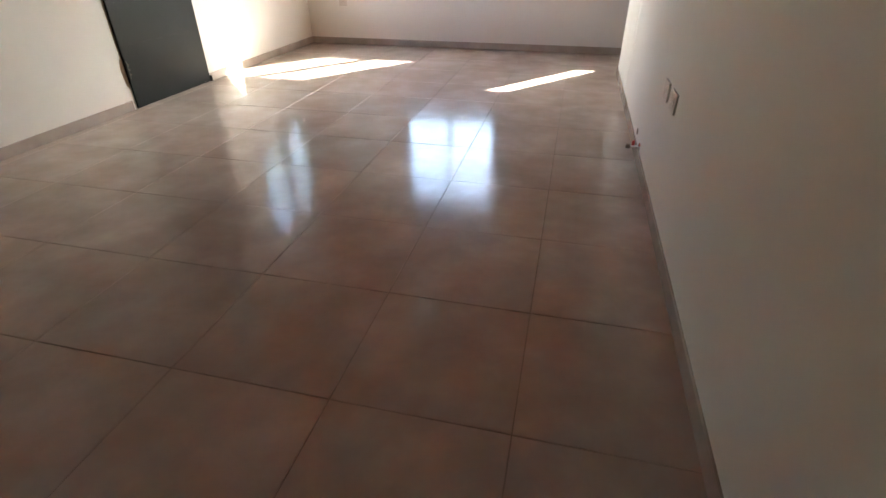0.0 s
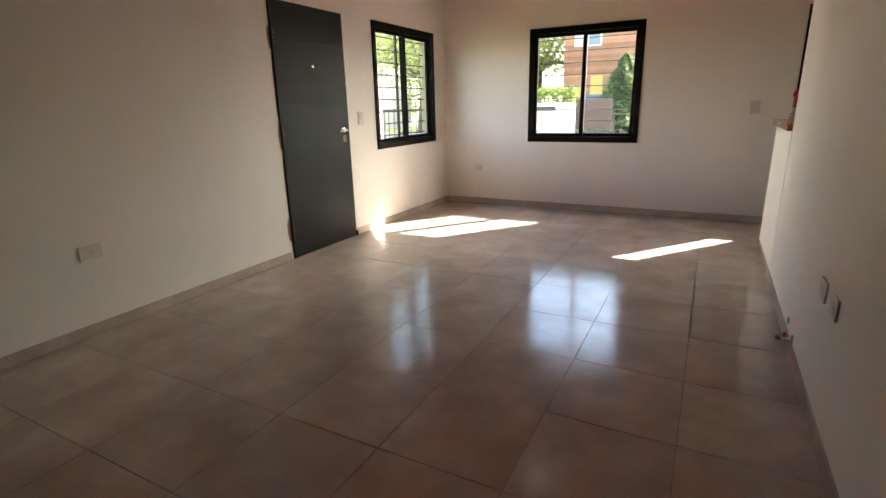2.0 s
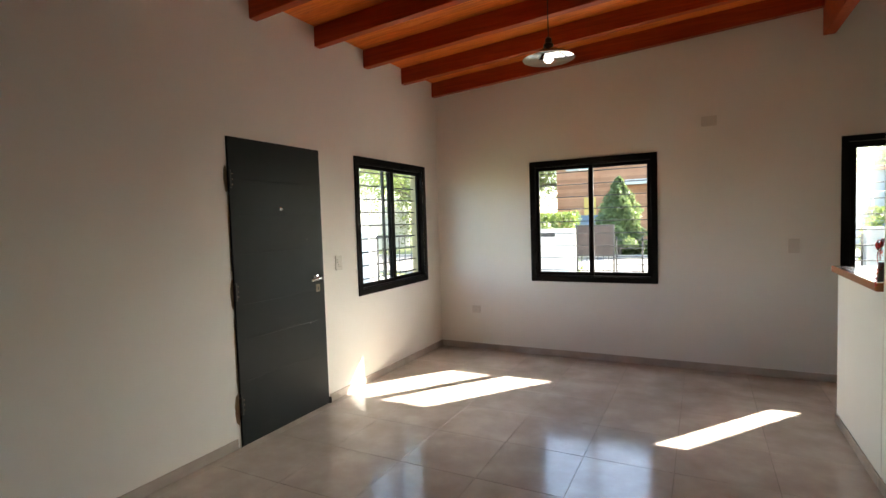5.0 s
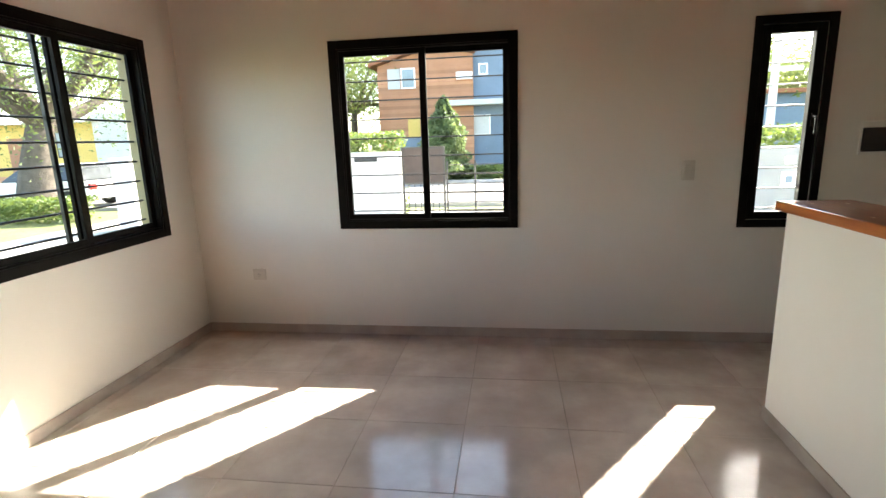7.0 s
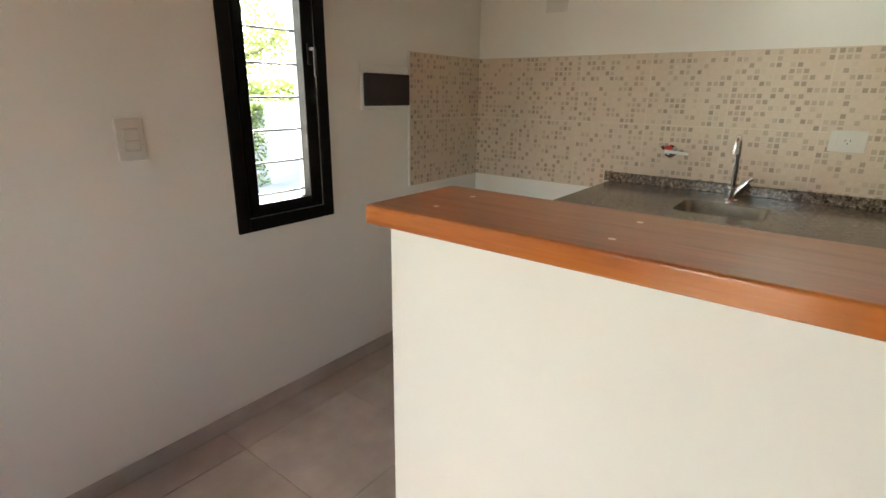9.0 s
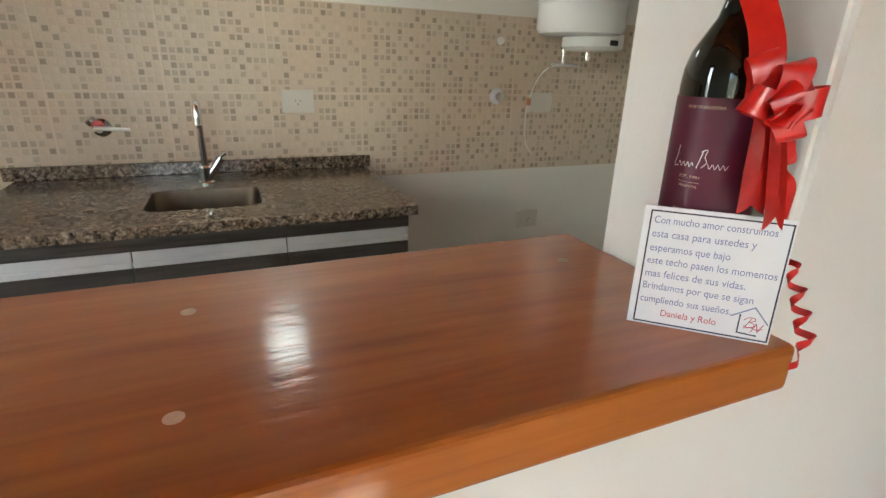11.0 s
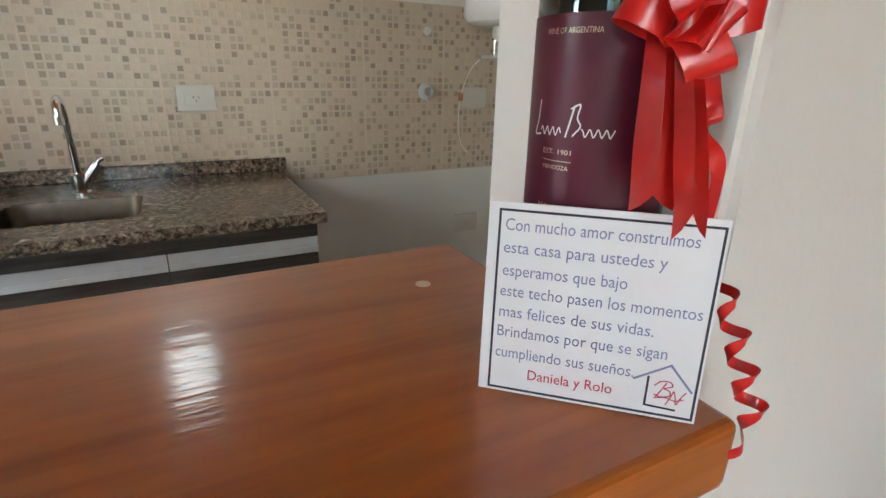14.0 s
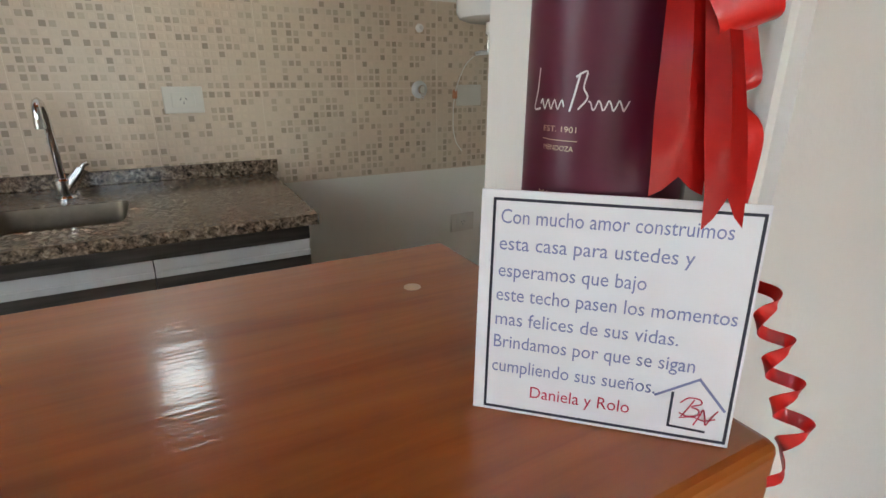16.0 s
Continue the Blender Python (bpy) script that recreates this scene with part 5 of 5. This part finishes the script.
# two-storey brick house with blue wing
hs = thing("house", "two-storey orange brick house with a blue painted wing", "house", (0, 27.0, GZ))
bm = bmesh.new()
gable = ((-6.80, 0.0), (-2.30, 0.0), (-2.30, 5.42), (-4.15, 5.78), (-6.80, 5.05))
lo, hi = ([bm.verts.new((x, y, z)) for x, z in gable] for y in (0.0, 7.0))
bm.faces.new(lo)
bm.faces.new(hi[::-1])
for k in range(5):
    bm.faces.new((lo[k], hi[k], hi[(k + 1) % 5], lo[(k + 1) % 5]))
part("wall", bm, BRICK, hs, "orange brick walls")
part("blue_wing", boxed(-2.30, 3.2, 0.25, 7.0, 0, 6.4), BLUE, hs, "blue painted wing")
part("canopy", boxed(-3.4, 3.2, -0.55, 0.24, 3.12, 3.36, 0.02), RENDERWHITE, hs, "white concrete canopy")
bm = bmesh.new()
eaves = ((-7.15, 5.00), (-4.15, 5.83), (-2.2, 5.45))
lo, up, lo2, up2 = ([bm.verts.new((x, y, z + dz)) for x, z in eaves] for y, dz in ((-0.35, 0.0), (-0.35, 0.16), (7.3, 0.0), (7.3, 0.16)))
for k in (0, 1):
    for a, b in ((lo, up), (up, up2), (up2, lo2), (lo2, lo)):
        bm.faces.new((a[k], a[k + 1], b[k + 1], b[k]))
for k in (0, 2):
    bm.faces.new((lo[k], up[k], up2[k], lo2[k]))
part("roof", bm, ROOFTILE, hs, "terracotta pitched roof")
house_window(hs, -5.68, -5.00, 4.00, 4.92)
part("shutter", boxed(-6.32, -5.72, -0.06, -0.017, 4.0, 4.9, 0.01), RENDERWHITE, hs, "cream window shutter")
house_window(hs, -2.05, -1.62, 4.50, 5.0, 0.23)
house_window(hs, -2.68, -1.52, 1.75, 2.70, 0.23, RENDERWHITE)
house_window(hs, -0.2, 1.2, 1.4, 2.7, 0.23)
part("awning_box", boxed(-3.06, -2.32, -0.22, -0.002, 4.30, 4.62, 0.01), PLASTIC, hs, "white air conditioner box")
part("door", boxed(-5.43, -4.85, -0.05, -0.002, 0.05, 2.62), YELLOW, hs, "yellow door")
part("blue_band", boxed(-5.9, -4.3, -0.07, -0.051, 0.05, 1.72), BLUE, hs, "blue painted lower wall")
# coursed joints as proud brick bands
for k in range(29):
    part("brick_course", boxed(-6.815, -2.302, -0.016, -0.001, 0.02 + 0.17 * k, 0.02 + 0.17 * k + 0.145), BRICK, hs)


# low blue house across the street, seen past the kitchen window
bh = thing("house", "low blue painted house with white steps across the street", "house", (9.3, 30.0, GZ))
part("wall", boxed(-3.6, 4.4, 0, 6, 0, 3.3), BLUE, bh, "blue painted walls")
part("roof", boxed(-3.9, 4.7, -0.4, 6.3, 3.3, 3.5, 0.02), ROOFTILE, bh, "flat tiled roof edge")
house_window(bh, -2.6, -1.2, 1.2, 2.4)
for k in range(4):
    part("step", boxed(0.6, 2.4, -1.6 + 0.38 * k, -0.02, 0.34 * k, 0.34 * k + 0.33, 0.01), RENDERWHITE, bh)
# yellow house and street tree to the west
yh = thing("house", "low yellow rendered house with tiled roof across the street", "house", (-23, 25.0, GZ))
part("wall", boxed(-6, 2.9, 0, 6, 0, 2.95), YELLOW, yh, "yellow rendered walls")
part("white_wall", boxed(2.92, 4.7, -0.4, 6, 0, 3.3), RENDERWHITE, yh, "white rendered wall")
bm = bmesh.new()
c = [bm.verts.new(p) for p in ((-6.5, -0.6, 2.94), (3.4, -0.6, 2.94), (3.4, 6.6, 2.94), (-6.5, 6.6, 2.94), (-6.5, 3.0, 4.3), (3.4, 3.0, 4.3))]
for q in ((0, 1, 5, 4), (3, 4, 5, 2), (0, 4, 3), (1, 2, 5), (0, 3, 2, 1)):
    bm.faces.new([c[i] for i in q])
part("roof", bm, RENDERWHITE, yh, "pale roof")
part("brick_base", boxed(-6.0, 2.9, -0.06, -0.002, 0, 0.45), BRICK, yh, "brick base")
house_window(yh, 0.5, 1.5, 1.3, 2.55, frame_m=IRON)
part("door", boxed(-2.2, -1.0, -0.05, -0.002, 0.0, 2.3), BRICK, yh, "orange wooden door")
tree((-12.75, 14.2, GZ), 8.0, 4.2, 21, "large street tree with thick grey trunk and light leaves", (0.35, 0.3), 0.42, 40000, 0.05, forks=0.32, low=0.52)
tree((-13.2, 23.4, GZ), 7.5, 3.8, 22, "leafy street tree on the far pavement", (0.2, 0.1), 0.2, 20000, 0.07, low=0.36)
tree((-9.5, 31.0, GZ), 9.0, 4.0, 23, "tall light green tree beside the brick house", (0.2, 0.1), 0.25, 20000, 0.09)
tree((-17.2, 32.0, GZ), 7.5, 3.6, 26, "green garden tree beside the yellow house", (0.2, 0.1), 0.2, 14000, 0.09, low=0.3)
tree((10.5, 40.0, GZ), 7.0, 4.0, 24, "green tree across the street", (0.3, 0.1), 0.25, 14000, 0.14)
tree((16.0, 34.0, GZ), 8.0, 5.0, 25, "green tree across the street", (0.3, 0.1), 0.25, 14000, 0.14)



def parked_car(at, label):
    """A small hatchback along x, tail towards +x."""
    car = thing("car", label, "car", at)
    car.scale = (0.92, 0.92, 0.84)
    sides = ((-2.0, 0.30), (2.0, 0.30), (2.05, 0.55), (2.02, 0.86), (1.75, 0.93), (-0.95, 0.92), (-1.80, 0.78), (-2.05, 0.62))
    cabin = ((-1.05, 0.91), (1.85, 0.91), (1.55, 1.36), (1.25, 1.45), (-0.10, 1.45), (-0.35, 1.40))
    for nm, prof, half, tuck, mat, tag in (("body", sides, 0.84, 0.0, CARPAINT, ""), ("cabin", cabin, 0.80, 0.16, CARGLASS, "dark tinted windows")):
        bm = bmesh.new()
        top = max(z for _, z in prof)
        near, far = ([bm.verts.new((x, sy * (half - tuck * (z - 0.9) / (top - 0.9) if tuck else half), z)) for x, z in prof] for sy in (-1, 1))
        bm.faces.new(near)
        bm.faces.new(far[::-1])
        n = len(prof)
        for k in range(n):
            bm.faces.new((near[k], far[k], far[(k + 1) % n], near[(k + 1) % n]))
        bmesh.ops.bevel(bm, geom=bm.edges[:], offset=0.05, segments=2, affect="EDGES")
        part(nm, bm, mat, car, tag, True)
    part("roof", boxed(-0.25, 1.45, -0.62, 0.62, 1.43, 1.475, 0.02), CARPAINT, car)
    for x in (0.35, 1.5):
        part("pillar", boxed(x, x + 0.07, -0.80, 0.80, 0.9, 1.30, 0.01), CARPAINT, car)
    for x in (-1.28, 1.30):
        for y in (-0.76, 0.76):
            w = part("wheel", lathe([(0.20, -0.09), (0.30, -0.09), (0.315, -0.06), (0.315, 0.06), (0.30, 0.09), (0.20, 0.09)], 28, "y", (x, y, 0.315)), SLOT, car, "black rubber tyre", True)
            part("rim", lathe([(0.0, -0.095), (0.05, -0.10), (0.20, -0.085), (0.20, 0.085), (0.05, 0.10), (0.0, 0.095)], 16, "y", (x, y, 0.315)), ALU, w, "grey steel rim", True)
    for y in (-0.66, 0.66):
        part("tail_light", boxed(1.96, 2.06, y - 0.13, y + 0.13, 0.62, 0.84, 0.02), RED, car, "red tail light")
        part("headlight", boxed(-2.04, -1.90, y - 0.16, y + 0.16, 0.60, 0.72, 0.02), ALU, car, "clear headlight")
    part("bumper", boxed(1.98, 2.12, -0.80, 0.80, 0.36, 0.54, 0.03), CARPAINT, car)
    return car


CARPAINT = mottled("white_car_paint", (0.78, 0.78, 0.77), (0.74, 0.74, 0.73), 2, 0.22, 0.0, Coat_Weight=0.6)
CARGLASS = mottled("tinted_car_glass", (0.03, 0.035, 0.035), (0.04, 0.045, 0.045), 2, 0.06, 0.0)
parked_car((-13.85, 15.85, GZ + 0.004), "white hatchback parked at the kerb behind the tree")

hedge(-13.6, -10.2, 12.5, 13.4, GZ, 0.35, 12, "low green garden shrubs under the street tree", 4000, 0.06)
hedge(4.20, 4.52, FY - 0.12, FY - 0.01, GZ + 0.02, 1.1, 8, "dark climbing plant on the grey wall", 700, 0.035)

ph = thing("utility_pole", "pale concrete utility pole on the street side", "pole", (4.72, 14.2, GZ))
part("shaft", lathe([(0.085, 0), (0.055, 6.5)], 16), RENDERWHITE, ph, smooth=True)
part("crossarm", boxed(-0.7, 0.5, -0.04, 0.04, 2.72, 2.81), RENDERWHITE, ph)

# weathered post in the front yard, seen past the kitchen window
yp = thing("yard_post", "pale weathered concrete post in the front yard", "post", (2.45, 10.1, GZ + 0.02))
part("shaft", lathe([(0.078, 0.0), (0.075, 0.9), (0.070, 2.2), (0.066, 3.6), (0.0, 3.61)], 18), CONCRETE, yp, smooth=True)
part("band", lathe([(0.074, 2.28), (0.077, 2.3), (0.077, 2.46), (0.073, 2.48)], 18), RENDERWHITE, yp, "white painted band", True)

# ---------------------------------------------------------------- floor tiles, one object each
floor = thing("floor", "glossy taupe porcelain floor tiles, about half a metre square", "floor", kind="structure")
GAP, PX, PY = 0.0028, 0.5085, 0.5065
cache = {}


def floor_tile(x0, x1, y0, y1):
    w, d = round(x1 - x0, 3), round(y1 - y0, 3)
    if (w, d) not in cache:
        bm = bmesh.new()
        e = 0.0012
        low = [bm.verts.new((sx * w / 2, sy * d / 2, -0.004)) for sx, sy in ((-1, -1), (1, -1), (1, 1), (-1, 1))]
        mid = [bm.verts.new((sx * w / 2, sy * d / 2, -e)) for sx, sy in ((-1, -1), (1, -1), (1, 1), (-1, 1))]
        top = [bm.verts.new((sx * (w / 2 - e), sy * (d / 2 - e), 0)) for sx, sy in ((-1, -1), (1, -1), (1, 1), (-1, 1))]
        bm.faces.new(top)
        for a, b in ((low, mid), (mid, top)):
            for k in range(4):
                bm.faces.new((a[k], a[(k + 1) % 4], b[(k + 1) % 4], b[k]))
        cache[(w, d)] = mesh_of("floor_tile", bm, TILE)
    ob = new("floor_tile", cache[(w, d)])
    ob.location = ((x0 + x1) / 2, (y0 + y1) / 2, random.uniform(-0.0004, 0.0))
    ob.rotation_euler = (random.uniform(-0.0009, 0.0009), random.uniform(-0.0009, 0.0009), 0)
    ob.parent = floor


random.seed(11)
for i in range(-6, 7):
    for j in range(-7, 12):
        x0, y0 = -0.28 + i * PX, 1.013 + j * PY
        xa, xb, ya, yb = max(x0 + GAP / 2, XL), min(x0 + PX - GAP / 2, XK), max(y0 + GAP / 2, YB), min(y0 + PY - GAP / 2, YF)
        if xb - xa > 0.02 and yb - ya > 0.02:
            floor_tile(xa, xb, ya, yb)
